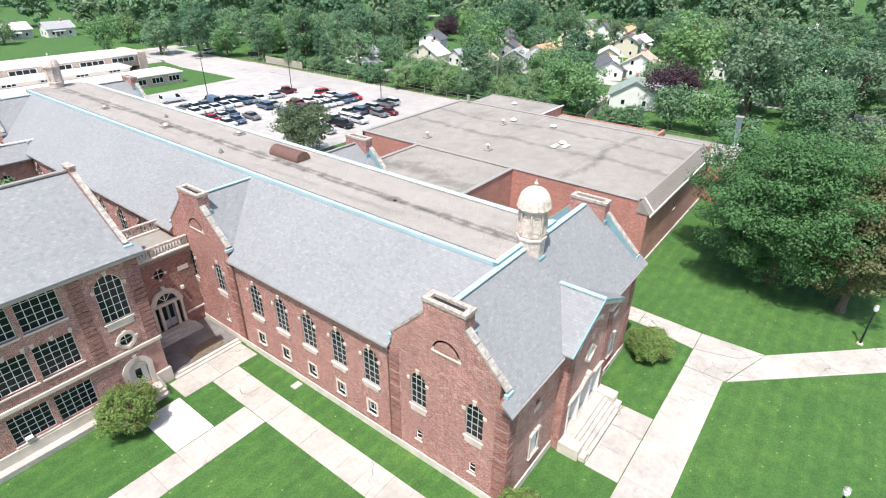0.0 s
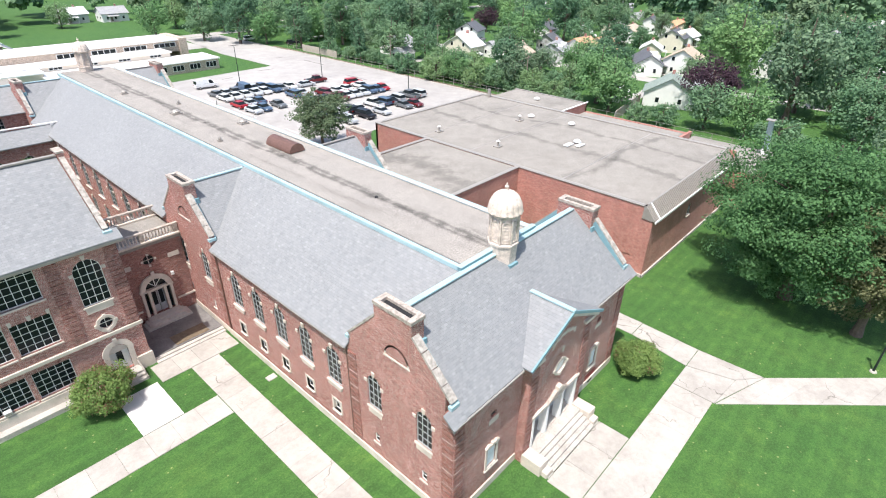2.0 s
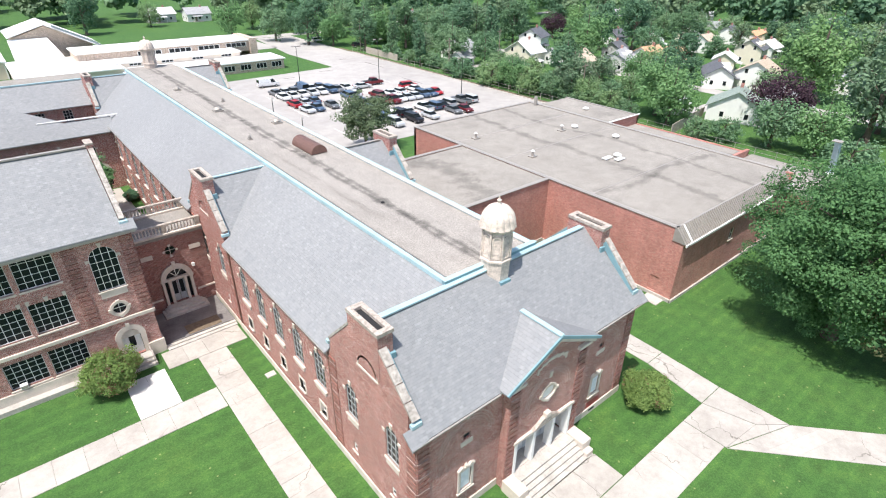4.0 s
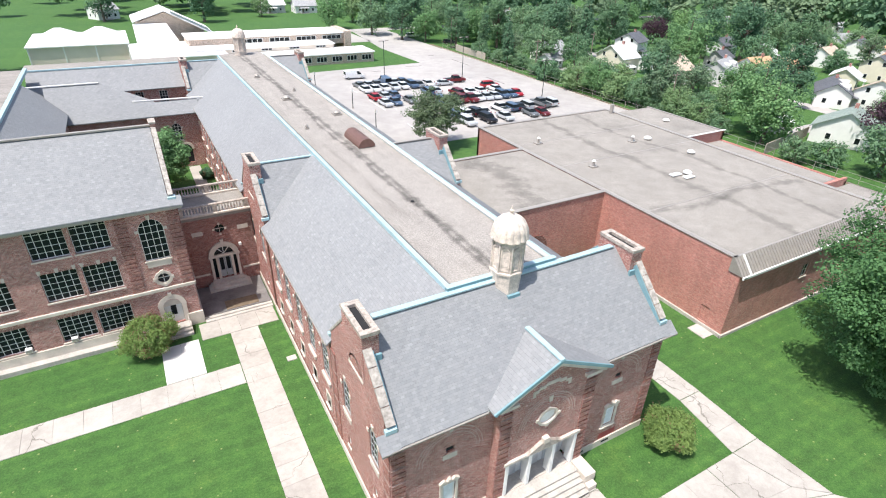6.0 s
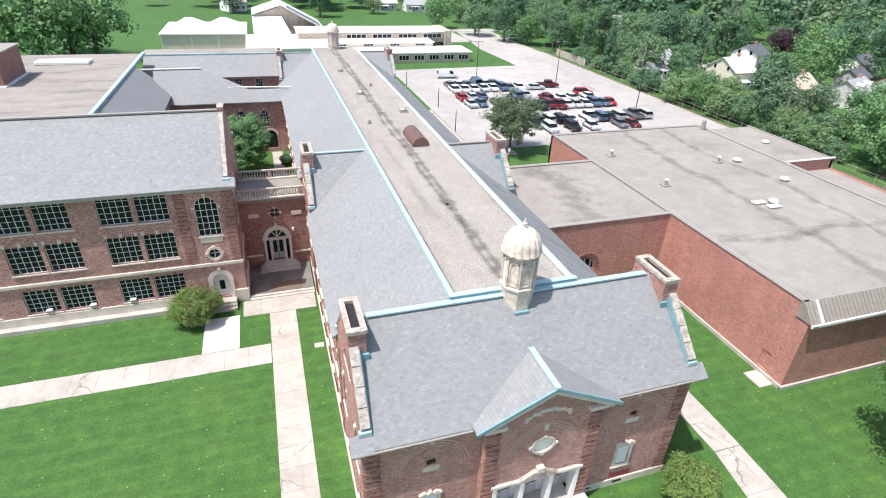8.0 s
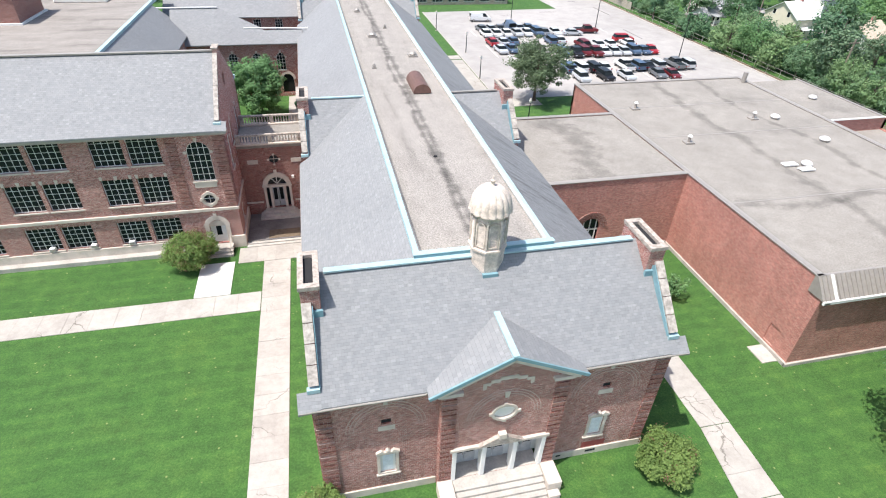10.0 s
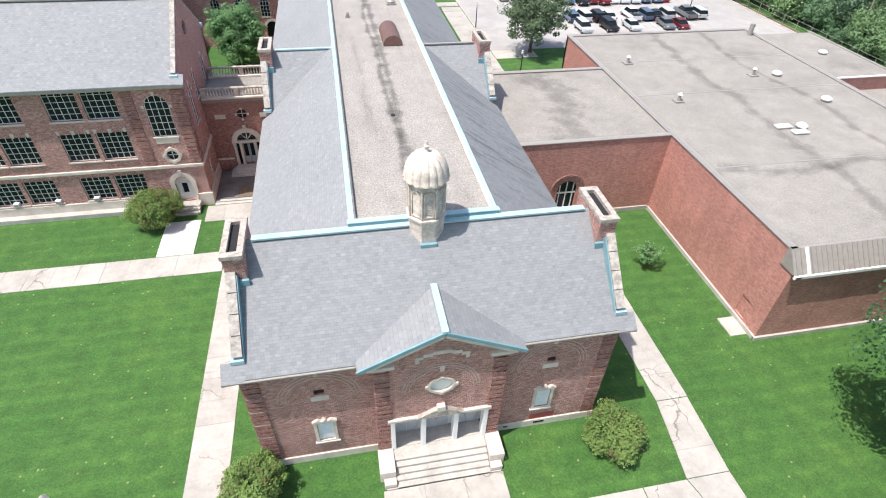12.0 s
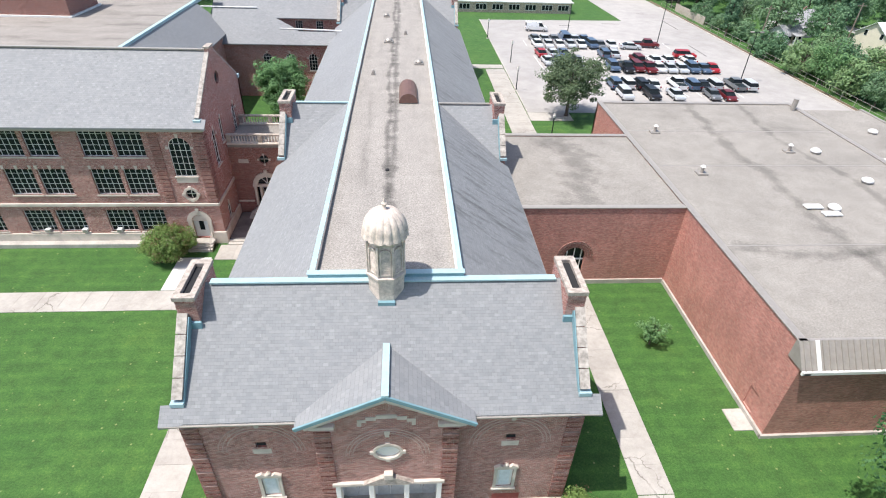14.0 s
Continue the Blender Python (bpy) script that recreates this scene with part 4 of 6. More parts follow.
# ---- the classroom wing ----
cw = thing("classroom_wing", "three-storey red brick classroom wing with slate roof", "building")
CF = Face((0, 28, 0), (1, 0, 0), (0, -1, 0))
CE = Face((-16.6, 0, 0), (0, 1, 0), (1, 0, 0))
CZ, CR, CRY = 12.15, 16.75, 34.6
GX = [-24.5 - 7.4 * k + d for k in range(8) for d in (-1.42, 1.42)]
ROWS_Z = ((9.2, 2.6), (5.4, 2.6), (1.4, 2.35))
wall(cw, CF, rect(-85, -16.6, 0, CZ), [hole(x, z, 2.5, h) for x in GX for z, h in ROWS_Z] +
     [hole(-18.85, 7.3, 1.9, 3.75, True), ellipse(-18.85, 5.45, 0.5, 0.5, 16), hole(-18.75, 0.62, 1.5, 2.5, True)], 0.4)
for x in GX:
    for z, h in ROWS_Z:
        window(cw, CF, x, z, 2.5, h, 5, 5, False, keys=z == 5.4, frame_mat=FRAME_GREY, depth=0.2)
        if z == 5.4:
            for s in (-1, 1):
                piece("keyside", lambda: prism(bmesh.new(), [(-0.09, -0.05, 0), (0.09, -0.05, 0), (0.13, -0.05, 0.36), (-0.13, -0.05, 0.36)], (0, 0.08, 0)), STONE, "keystone", cw, CF.m(x + s * 1.15, z + h))
window(cw, CF, -18.85, 7.3, 1.9, 3.75, 4, 6, True, apron=0.5)
oc = part("oculus", prism(bmesh.new(), [(x, 28.2, z) for x, z in ellipse(-18.85, 5.45, 0.5, 0.5, 16)], (0, 0.02, 0)), GLASS, cw, "round window in a stone ring")
bm = band(bmesh.new(), ellipse(-18.85, 5.45, 0.72, 0.72, 24), ellipse(-18.85, 5.45, 0.48, 0.48, 24), 27.9, 28.12)
for x, z in ((0.68, 0), (-0.68, 0), (0, 0.68), (0, -0.68)):
    box(bm, -18.85 + x - 0.13, -18.85 + x + 0.13, 27.86, 28.02, 5.45 + z - 0.13, 5.45 + z + 0.13)
part("stone_ring", bm, STONE, oc)
bm = bmesh.new()
box(bm, -19.33, -18.37, 28.1, 28.18, 5.43, 5.47)
box(bm, -18.87, -18.83, 28.1, 28.18, 4.97, 5.93)
part("glazing_bar", bm, WHITE, oc)
quoins(cw, CF, -21.3, -20.45, 4.6, CZ - 0.3)
quoins(cw, CF, -17.48, -16.62, 4.6, CZ - 0.3)
quoins(cw, CE, 28.02, 28.85, 4.6, CZ - 0.3)
part("belt_course", B(-85, -16.5, 27.84, 28.0, 4.2, 4.52, bevel=0.03), STONE, cw)
part("belt_course", B(-16.6, -16.46, 27.84, 33.4, 4.2, 4.52, bevel=0.03), STONE, cw)
part("plinth", B(-85, -20.6, 27.85, 28.0, -0.1, 1.2), STONE, cw, "grey stained stone plinth")
part("plinth", B(-17.7, -16.45, 27.82, 28.0, -0.1, 1.3), STONE, cw)
part("plinth", B(-16.6, -16.45, 28.0, 33.4, -0.1, 1.3), STONE, cw)
part("area_wall", B(-85, -20.7, 27.2, 27.85, -0.1, 0.42, bevel=0.02), CONCRETE, cw, "low concrete ledge under the windows")
# side door with stone arch
d = part("side_door", B(-19.45, -18.05, 28.2, 28.26, 0.62, 2.75), FRAME_GREY, cw, "white side door under a stone arch")
part("door_glass", B(-18.95, -18.5, 28.18, 28.198, 1.4, 2.5), GLASS, d)
bm = half_ring(bmesh.new(), -18.75, 2.5, 0.72, 1.15, 27.9, 28.1)
for s in (-1, 1):
    box(bm, *sorted((-18.75 + s * 0.72, -18.75 + s * 1.1)), 27.9, 28.1, 0.0, 2.5)
box(bm, -18.9, -18.6, 27.84, 28.05, 3.55, 3.9)
prism(bm, [(-18.75 + 0.72 * math.cos(math.pi * i / 12), 28.02, 2.5 + 0.72 * math.sin(math.pi * i / 12)) for i in range(13)], (0, 0.1, 0))
part("stone_arch", bm, STONE, d, "carved limestone arch over the door")
for i in range(3):
    part("step", B(-19.9, -17.6, 27.0 - 0.34 * i, 27.9 - 0.34 * i, -0.1, 0.58 - 0.18 * i), CONCRETE, d)
bm = bmesh.new()
for z in (0.95, 0.6):
    strip(bm, (-17.75, 27.8, z + 0.5), (-17.75, 26.3, z), 0.05, 0.05)
for y, z in ((27.8, 1.45), (26.3, 0.95)):
    box(bm, -17.775, -17.725, y - 0.025, y + 0.025, 0.0, z)
part("handrail", bm, METAL_GREY, d)
# east gable
def cz_roof(y):
    return CZ + (y - 27.5) * (CR - CZ) / (CRY - 27.5) if y < CRY else CZ + (41.7 - y) * (CR - CZ) / (41.7 - CRY)
wall(cw, CE, [(28.4, 0), (41.2, 0), (41.2, CZ), (40.9, 12.6), (CRY + 0.6, 16.62), (CRY + 0.6, 17.05), (CRY - 0.6, 17.05), (CRY - 0.6, 16.62), (28.4, 12.78), (28.4, CZ)],
     [hole(30.6, 7.3, 1.1, 3.4, True), hole(33.0, 8.6, 0.9, 2.3), hole(37.5, 7.3, 1.1, 3.4, True), ellipse(CRY, 14.3, 0.6, 0.6, 14), hole(30.6, 1.6, 0.9, 1.4)], 0.4)
window(cw, CE, 30.6, 7.3, 1.1, 3.4, 2, 6, True)
window(cw, CE, 33.0, 8.6, 0.9, 2.3, 2, 4, False)
window(cw, CE, 37.5, 7.3, 1.1, 3.4, 2, 6, True)
window(cw, CE, 30.6, 1.6, 0.9, 1.4, 2, 3, False)
part("gable_louvre", B(-16.85, -16.8, CRY - 0.6, CRY + 0.6, 13.7, 14.9), DARK_VOID, cw)
for ya, za, yb, zb in ((28.2, 12.66, CRY - 0.6, 16.64), (41.0, 12.62, CRY + 0.6, 16.64)):
    for i in range(6):
        p = [Vector((-16.82, ya + (yb - ya) * t, za + (zb - za) * t + 0.08)) for t in ((i + 0.01) / 6, (i + 0.99) / 6)]
        part("coping_stone", strip(bmesh.new(), p[0], p[1], 0.38, 0.16), COPING, cw)
    part("kneeler", B(-17.1, -16.5, ya - 0.3, ya + 0.3, za - 0.35, za - 0.02), PATINA, cw)
part("coping_stone", B(-17.1, -16.54, CRY - 0.66, CRY + 0.66, 17.05, 17.2), STONE_WORN, cw)
slab_roof(cw, [(-85, 27.4, CZ), (-17.05, 27.4, CZ), (-17.05, CRY, CR), (-85, CRY, CR)])
slab_roof(cw, [(-85, CRY, CR), (-17.05, CRY, CR), (-17.05, 41.8, CZ), (-85, 41.8, CZ)])
slab_roof(cw, [(-17.05, 27.4, CZ), (-16.1, 27.35, CZ - 0.03), (-16.1, 28.2, CZ + 0.5), (-17.05, 28.2, CZ + 0.52)])
part("ridge_cap", strip(bmesh.new(), (-85, CRY, CR + 0.06), (-17.05, CRY, CR + 0.06), 0.4, 0.12), METAL_GREY, cw)
part("cornice", B(-85, -16.2, 27.42, 28.0, CZ - 0.35, CZ - 0.12, bevel=0.03), METAL_GREY, cw, "grey painted eaves cornice")
wall(cw, Face((0, 41.2, 0), (-1, 0, 0), (0, 1, 0)), rect(16.6, 85, 0, CZ), (), 0.4)
for x in (-33.0, -29.6, -26.4, -30.5 - 7.4):
    ac = thing("window_air_conditioner", "white window air conditioner on the sill", "air conditioner", "window units", at=(x, 27.9, 1.41))
    part("case", B(-0.24, 0.24, -0.1, 0.3, 0.0, 0.3, bevel=0.02), FRAME_GREY, ac)
    part("grille", B(-0.2, 0.2, -0.115, -0.1, 0.04, 0.26), METAL_GREY, ac)

# ---- the entrance link ----
lk = thing("entrance_link", "recessed brick entrance link with balustraded roof terrace", "building")
LF = Face((0, 33.5, 0), (1, 0, 0), (0, -1, 0))
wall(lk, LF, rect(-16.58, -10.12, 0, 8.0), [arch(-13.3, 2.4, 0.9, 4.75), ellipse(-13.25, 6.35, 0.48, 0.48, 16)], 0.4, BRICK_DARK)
oc = part("oculus", prism(bmesh.new(), [(x, 33.7, z) for x, z in ellipse(-13.25, 6.35, 0.48, 0.48, 16)], (0, 0.02, 0)), GLASS, lk)
bm = bmesh.new()
for dx, dz in ((0.55, 0), (-0.55, 0), (0, 0.55), (0, -0.55)):
    box(bm, -13.25 + dx - 0.1, -13.25 + dx + 0.1, 33.44, 33.55, 6.35 + dz - 0.1, 6.35 + dz + 0.1)
box(bm, -13.73, -12.77, 33.6, 33.68, 6.33, 6.37)
box(bm, -13.27, -13.23, 33.6, 33.68, 5.87, 6.83)
part("glazing_bar", bm, STONE, oc)
for x in (-15.3, -11.1):
    part("plaque", B(x - 0.5, x + 0.5, 33.46, 33.52, 5.95, 6.4, bevel=0.01), STONE, lk)
bm = half_ring(bmesh.new(), -13.3, 3.5, 0.95, 1.42, 33.3, 33.6)
for s in (-1, 1):
    for x in (1.26, 0.7):
        box(bm, *sorted((-13.3 + s * (x - 0.12), -13.3 + s * (x + 0.12))), 33.3, 33.6, 0.9, 3.4)
box(bm, -14.78, -11.82, 33.26, 33.6, 3.36, 3.56)
dr = part("arched_doorway", bm, STONE, lk, "limestone arched doorway with fanlight")
for s in (-1, 1):
    lf = part("door_leaf", B(*sorted((-13.3 + s * 0.02, -13.3 + s * 0.58)), 33.62, 33.68, 0.92, 3.3), plain("grey_door_paint", (0.36, 0.37, 0.38), 0.5), dr)
    part("door_glass", B(*sorted((-13.3 + s * 0.12, -13.3 + s * 0.48)), 33.6, 33.615, 1.7, 3.1), GLASS, lf)
    part("sidelight", B(*sorted((-13.3 + s * 0.84, -13.3 + s * 1.12)), 33.66, 33.7, 0.92, 3.3), GLASS, dr)
part("fanlight", prism(bmesh.new(), [(-13.3 + 0.98 * math.cos(math.pi * i / 12), 33.62, 3.56 + 0.98 * math.sin(math.pi * i / 12)) for i in range(13)], (0, 0.03, 0)), GLASS, dr)
bm = bmesh.new()
for k in (-1, 0, 1):
    strip(bm, (-13.3, 33.6, 3.56), (-13.3 + 0.94 * math.sin(k * 0.7), 33.6, 3.56 + 0.94 * math.cos(k * 0.7)), 0.06, 0.06)
part("glazing_bar", bm, WHITE, dr)
part("keystone", B(-13.45, -13.15, 33.27, 33.55, 4.82, 5.22), STONE, lk)
part("belt_course", B(-16.55, -14.9, 33.42, 33.5, 1.5, 1.68), STONE, lk)
part("belt_course", B(-11.7, -10.15, 33.42, 33.5, 1.5, 1.68), STONE, lk)
part("lamp", B(-11.75, -11.5, 33.3, 33.5, 4.2, 4.5), WHITE, lk)
part("roof_terrace", B(-16.55, -10.12, 33.4, 38.8, 7.7, 8.02), GRAVEL_GYM, lk)
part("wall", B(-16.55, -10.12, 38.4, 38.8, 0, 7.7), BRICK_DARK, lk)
for y in (33.55, 38.6):
    part("cornice", B(-16.55, -10.12, y - 0.3, y + 0.25, 8.02, 8.22, bevel=0.03), STONE, lk)
    part("handrail", B(-16.55, -10.12, y - 0.16, y + 0.16, 8.92, 9.08, bevel=0.02), STONE_WORN, lk, "weathered stone balustrade rail")
    for x in (-16.3, -13.3, -10.4):
        part("pedestal", B(x - 0.2, x + 0.2, y - 0.18, y + 0.18, 8.22, 8.92), STONE_WORN, lk)
    for i in range(20):
        x = -15.9 + 0.275 * i
        if abs(x + 13.3) > 0.25:
            piece("baluster", lambda: lathe(bmesh.new(), [(0.08, 0), (0.05, 0.06), (0.09, 0.22), (0.04, 0.45), (0.045, 0.62), (0.08, 0.7)], 8), STONE, "baluster", lk, Matrix.Translation((x, y, 8.22)))
terr = thing("sunken_terrace", "dark mottled concrete entrance terrace with steps", "terrace", kind="structure")
part("floor", B(-16.42, -10.3, 28.2, 33.3, -0.1, 0.3), CONCRETE_DARK, terr)
part("soil_patch", B(-14.4, -11.4, 28.4, 29.9, 0.3, 0.325), SOIL, terr, "bare mossy soil")
for i in range(2):
    part("step", B(-16.42, -10.3, 27.85 - 0.34 * i, 28.19 - 0.34 * i, -0.1, 0.24 - 0.12 * i), CONCRETE, terr)
for i in range(3):
    part("step", B(-15.3 + 0.25 * i, -11.3 - 0.25 * i, 31.9 + 0.36 * i, 33.3, 0.3, 0.5 + 0.2 * i), CONCRETE, terr)

# ---- gymnasium and annexes ----
gym = thing("gymnasium", "flat-roofed orange brick gymnasium block", "building")
GF = Face((0, 4.0, 0), (1, 0, 0), (0, -1, 0))
wall(gym, Face((24.95, 0, 0), (0, -1, 0), (-1, 0, 0)), [(-46.7, 0), (-4.0, 0), (-4.0, 6.6), (-5.05, 7.98), (-46.7, 8.0)], [rect(-6.6, -5.6, 0.5, 2.2)], 0.4, BRICK_GYM)
part("hatch", B(25.05, 25.12, 5.6, 6.6, 0.5, 2.2), BRICK_GYM, gym, "bricked-up hatch")
wall(gym, GF, rect(25.35, 50, 0, 6.7), [rect(35.5, 36.5, 3.6, 5.0)], 0.4, BRICK_GYM)
window(gym, GF, 36.0, 3.6, 1.0, 1.4, 2, 2, False, keys=False)
wall(gym, Face((50, 0, 0), (0, 1, 0), (1, 0, 0)), rect(4, 46.7, 0, 8.0), (), 0.4, BRICK_GYM)
wall(gym, Face((0, 46.7, 0), (-1, 0, 0), (0, 1, 0)), rect(-50, -24.95, 0, 8.0), (), 0.4, BRICK_GYM)
part("flat_roof", B(25.2, 49.8, 5.0, 46.5, 7.6, 7.98), GRAVEL_GYM, gym, "stained grey gravel flat roof")
for y in (15.2, 29.0, 37.6):
    part("roof_seam", B(25.5, 49.4, y, y + 0.14, 7.97, 7.992), METAL_GREY, gym)
for a in ((24.88, 25.45, 4.9, 46.8), (49.5, 50.1, 4.9, 46.8)):
    part("parapet_coping", B(*a, 8.0, 8.12, bevel=0.02), METAL_GREY, gym)
part("parapet_coping", B(25.45, 49.5, 46.2, 46.8, 8.0, 8.12, bevel=0.02), METAL_GREY, gym)
# sloped ribbed metal strip along the front
part("mansard", prism(bmesh.new(), [(24.85, 3.72, 6.7), (24.85, 4.95, 8.12), (24.85, 5.15, 8.12), (24.85, 5.15, 6.7)], (25.3, 0, 0)), METAL_GREY, gym, "ribbed grey metal mansard strip")
part("mansard_end", B(25.0, 25.4, 3.6, 3.66, 6.5, 6.66), WHITE, gym)
for i in range(62):
    x = 25.1 + 0.405 * i
    piece("rib", lambda: strip(bmesh.new(), (0, 3.72, 6.74), (0, 4.95, 8.15), 0.06, 0.06), METAL_GREY, "rib", gym, Matrix.Translation((x, -0.02, 0.02)))
piece("rib_white", lambda: strip(bmesh.new(), (0, 3.7, 6.76), (0, 4.93, 8.17), 0.24, 0.06), WHITE, "rib", gym, Matrix.Translation((25.95, -0.02, 0.02)))
part("fascia", B(24.85, 50.15, 3.6, 3.76, 6.5, 6.74), WHITE, gym)
part("plinth", B(24.78, 24.95, 3.9, 20.8, -0.1, 0.35), CONCRETE, gym)
part("plinth", B(24.78, 50.0, 3.83, 4.0, -0.1, 0.3), CONCRETE, gym)
part("door_slab", B(23.4, 24.76, 4.5, 6.3, -0.1, 0.08), CONCRETE, gym)
# low block between wing and gym
LA = Face((0, 20.9, 0), (1, 0, 0), (0, -1, 0))
wall(gym, LA, rect(10.12, 24.94, 0, 8.0), [arch(16.0, 1.9, 0.9, 4.0)], 0.4, BRICK_GYM)
part("arched_door", prism(bmesh.new(), [(x, 21.15, z) for x, z in arch(16.0, 1.9, 0.9, 4.0)], (0, 0.04, 0)), GLASS, gym)
for r in (1.15, 1.4, 1.65):
    part("brick_arch", half_ring(bmesh.new(), 16.0, 3.05, r - 0.2, r, 20.9 - (r - 0.9) * 0.12, 20.95, 20), BRICK_DARK, gym)
for x in (15.35, 16.0, 16.65):
    part("door_bar", B(x - 0.04, x + 0.04, 21.05, 21.14, 0.9, 3.8), WHITE, gym)
part("door_bar", B(15.1, 16.9, 21.04, 21.13, 2.6, 2.72), WHITE, gym)
wall(gym, Face((0, 36.4, 0), (-1, 0, 0), (0, 1, 0)), rect(-24.94, -10.12, 0, 8.0), (), 0.4, BRICK_GYM)
part("flat_roof", B(9.9, 24.9, 21.0, 36.3, 7.5, 7.94), GRAVEL_GYM, gym)
for y in (20.82, 35.95):
    part("parapet_coping", B(10.3, 24.87, y, y + 0.55, 8.0, 8.1, bevel=0.02), METAL_GREY, gym)
part("plinth", B(10.3, 24.78, 20.76, 20.9, -0.1, 0.45), CONCRETE, gym)
ann = thing("gym_annex", "lower flat-roofed brick annex behind the gym", "building")
wall(ann, Face((0, 13.2, 0), (1, 0, 0), (0, -1, 0)), rect(50.02, 60, 0, 6.4), (), 0.4, BRICK_GYM)
wall(ann, Face((60, 0, 0), (0, 1, 0), (1, 0, 0)), [(13.2, 0), (46.6, 0), (46.6, 7.2), (31.5, 7.2), (31.5, 6.0), (13.2, 6.0)], (), 0.4, BRICK_GYM)
wall(ann, Face((0, 46.6, 0), (-1, 0, 0), (0, 1, 0)), rect(-60, -50.02, 0, 7.2), (), 0.4, BRICK_GYM)
part("flat_roof", B(50.1, 59.9, 31.6, 46.4, 6.9, 7.3), GRAVEL_GYM, ann)
part("flat_roof", B(50.1, 59.9, 13.3, 31.5, 5.6, 5.9), GRAVEL_GYM, ann)
wall(ann, Face((0, 31.5, 0), (1, 0, 0), (0, -1, 0)), rect(50.02, 60, 5.6, 7.5), (), 0.3, BRICK_GYM)
part("parapet_coping", B(50.1, 60.1, 31.3, 31.6, 7.5, 7.6), WHITE, ann)
part("parapet_coping", B(59.75, 60.1, 31.6, 46.7, 7.3, 7.42), METAL_GREY, ann)
for i, (x, y, k) in enumerate(((29.2, 27.3, 0), (37.1, 19.7, 1), (44.6, 25.5, 2), (41, 32.3, 0), (43.8, 32.1, 2), (28.5, 37.2, 0), (37.9, 20.6, 2), (36.2, 20.9, 1), (55.7, 39, 2))):
    z = 7.98 if x < 50 else 7.3
    v = thing("roof_vent", "small pale metal vent on the gym roof", "roof vent", "gym roof vents", at=(x, y, z))
    if k == 0:
        part("base", B(-0.5, 0.5, -0.4, 0.4, 0, 0.16), METAL_GREY, v)
        part("pipe", cyl(bmesh.new(), (0, 0), 0.16, 0.14, 0.16, 0.75), METAL_GREY, v)
        part("cap", cyl(bmesh.new(), (0, 0), 0.26, 0.1, 0.75, 0.92), WHITE, v)
    elif k == 1:
        part("plate", B(-0.75, 0.75, -0.35, 0.35, 0.1, 0.22), WHITE, v)
        part("base", B(-0.4, 0.4, -0.2, 0.2, 0, 0.1), METAL_GREY, v)
    else:
        part("base", cyl(bmesh.new(), (0, 0), 0.4, 0.4, 0, 0.2), METAL_GREY, v)
        part("cap", lathe(bmesh.new(), [(0.52, 0.2), (0.52, 0.32), (0.3, 0.48), (0.05, 0.52)], 14), WHITE, v)

# ---- courtyard blocks ----
cb = thing("central_block", "brick central school block with flat gravel roof", "building")
part("flat_roof", B(-85, -30.9, 42.0, 84, 12.9, 13.2), GRAVEL_GREY, cb)
part("curb", B(-31.2, -30.75, 41.8, 84, 13.0, 13.45), PATINA, cb)
slab_roof(cb, [(-30.9, 41.8, 13.25), (-26.2, 41.8, 9.4), (-26.2, 74, 9.4), (-30.9, 74, 13.25)])
wall(cb, Face((-26.6, 0, 0), (0, 1, 0), (1, 0, 0)), rect(41.2, 70.5, 0, 9.5), (), 0.4)
slab_roof(cb, [(-28.5, 69.6, 8.3), (-13.5, 69.6, 8.3), (-15.6, 71.75, 10.12), (-21.8, 74.4, 12.5), (-28.5, 74.4, 12.5)])
slab_roof(cb, [(-21.8, 74.4, 12.5), (-15.6, 71.75, 10.12), (-19.5, 77.5, 8.9), (-22.5, 79.2, 8.3)])
slab_roof(cb, [(-28.5, 74.4, 12.5), (-21.8, 74.4, 12.5), (-22.5, 79.2, 8.3), (-28.5, 79.2, 8.3)])
part("ridge_cap", strip(bmesh.new(), (-30.4, 74.4, 12.58), (-21.8, 74.4, 12.58), 0.35, 0.12), WHITE, cb)
NF = Face((0, 70.2, 0), (1, 0, 0), (0, -1, 0))
wall(cb, NF, rect(-26.6, -10.1, 0, 8.2), [arch(x, 1.3, 4.2, 6.8) for x in (-20.3, -16.8, -13.3)] + [arch(-12.6, 1.8, 0.6, 3.6)] + [hole(x, 1.0, 1.2, 1.8) for x in (-19, -16)], 0.4)
for x in (-20.3, -16.8, -13.3):
    window(cb, NF, x, 4.2, 1.3, 2.6, 3, 5, True)
for x in (-19, -16):
    window(cb, NF, x, 1.0, 1.2, 1.8, 3, 4)
part("arched_door", prism(bmesh.new(), [(x, 70.45, z) for x, z in arch(-12.6, 1.8, 0.6, 3.6)], (0, 0.04, 0)), GLASS, cb)
part("stone_arch", half_ring(bmesh.new(), -12.6, 2.7, 0.85, 1.2, 70.1, 70.35), STONE, cb)
slab_roof(cb, [(-13.6, 69.6, 8.29), (-9.6, 69.6, 8.29), (-9.6, 71.7, 9.85), (-15.4, 71.7, 9.85)])
slab_roof(cb, [(-15.4, 71.7, 9.85), (-9.6, 71.7, 9.85), (-9.6, 73.8, 8.3), (-15.4, 73.8, 8.3)])
part("ridge_cap", strip(bmesh.new(), (-18.2, 71.75, 10.16), (-8.3, 71.75, 9.96), 0.35, 0.12), WHITE, cb)
SF = Face((0, 82.0, 0), (1, 0, 0), (0, -1, 0))
wall(cb, SF, rect(-28, -10.1, 0, 9.6), [hole(x, 7.3, 1.2, 1.8) for x in (-24, -20.5, -17, -13.5)], 0.4)
for x in (-24, -20.5, -17, -13.5):
    window(cb, SF, x, 7.3, 1.2, 1.8, 3, 4)
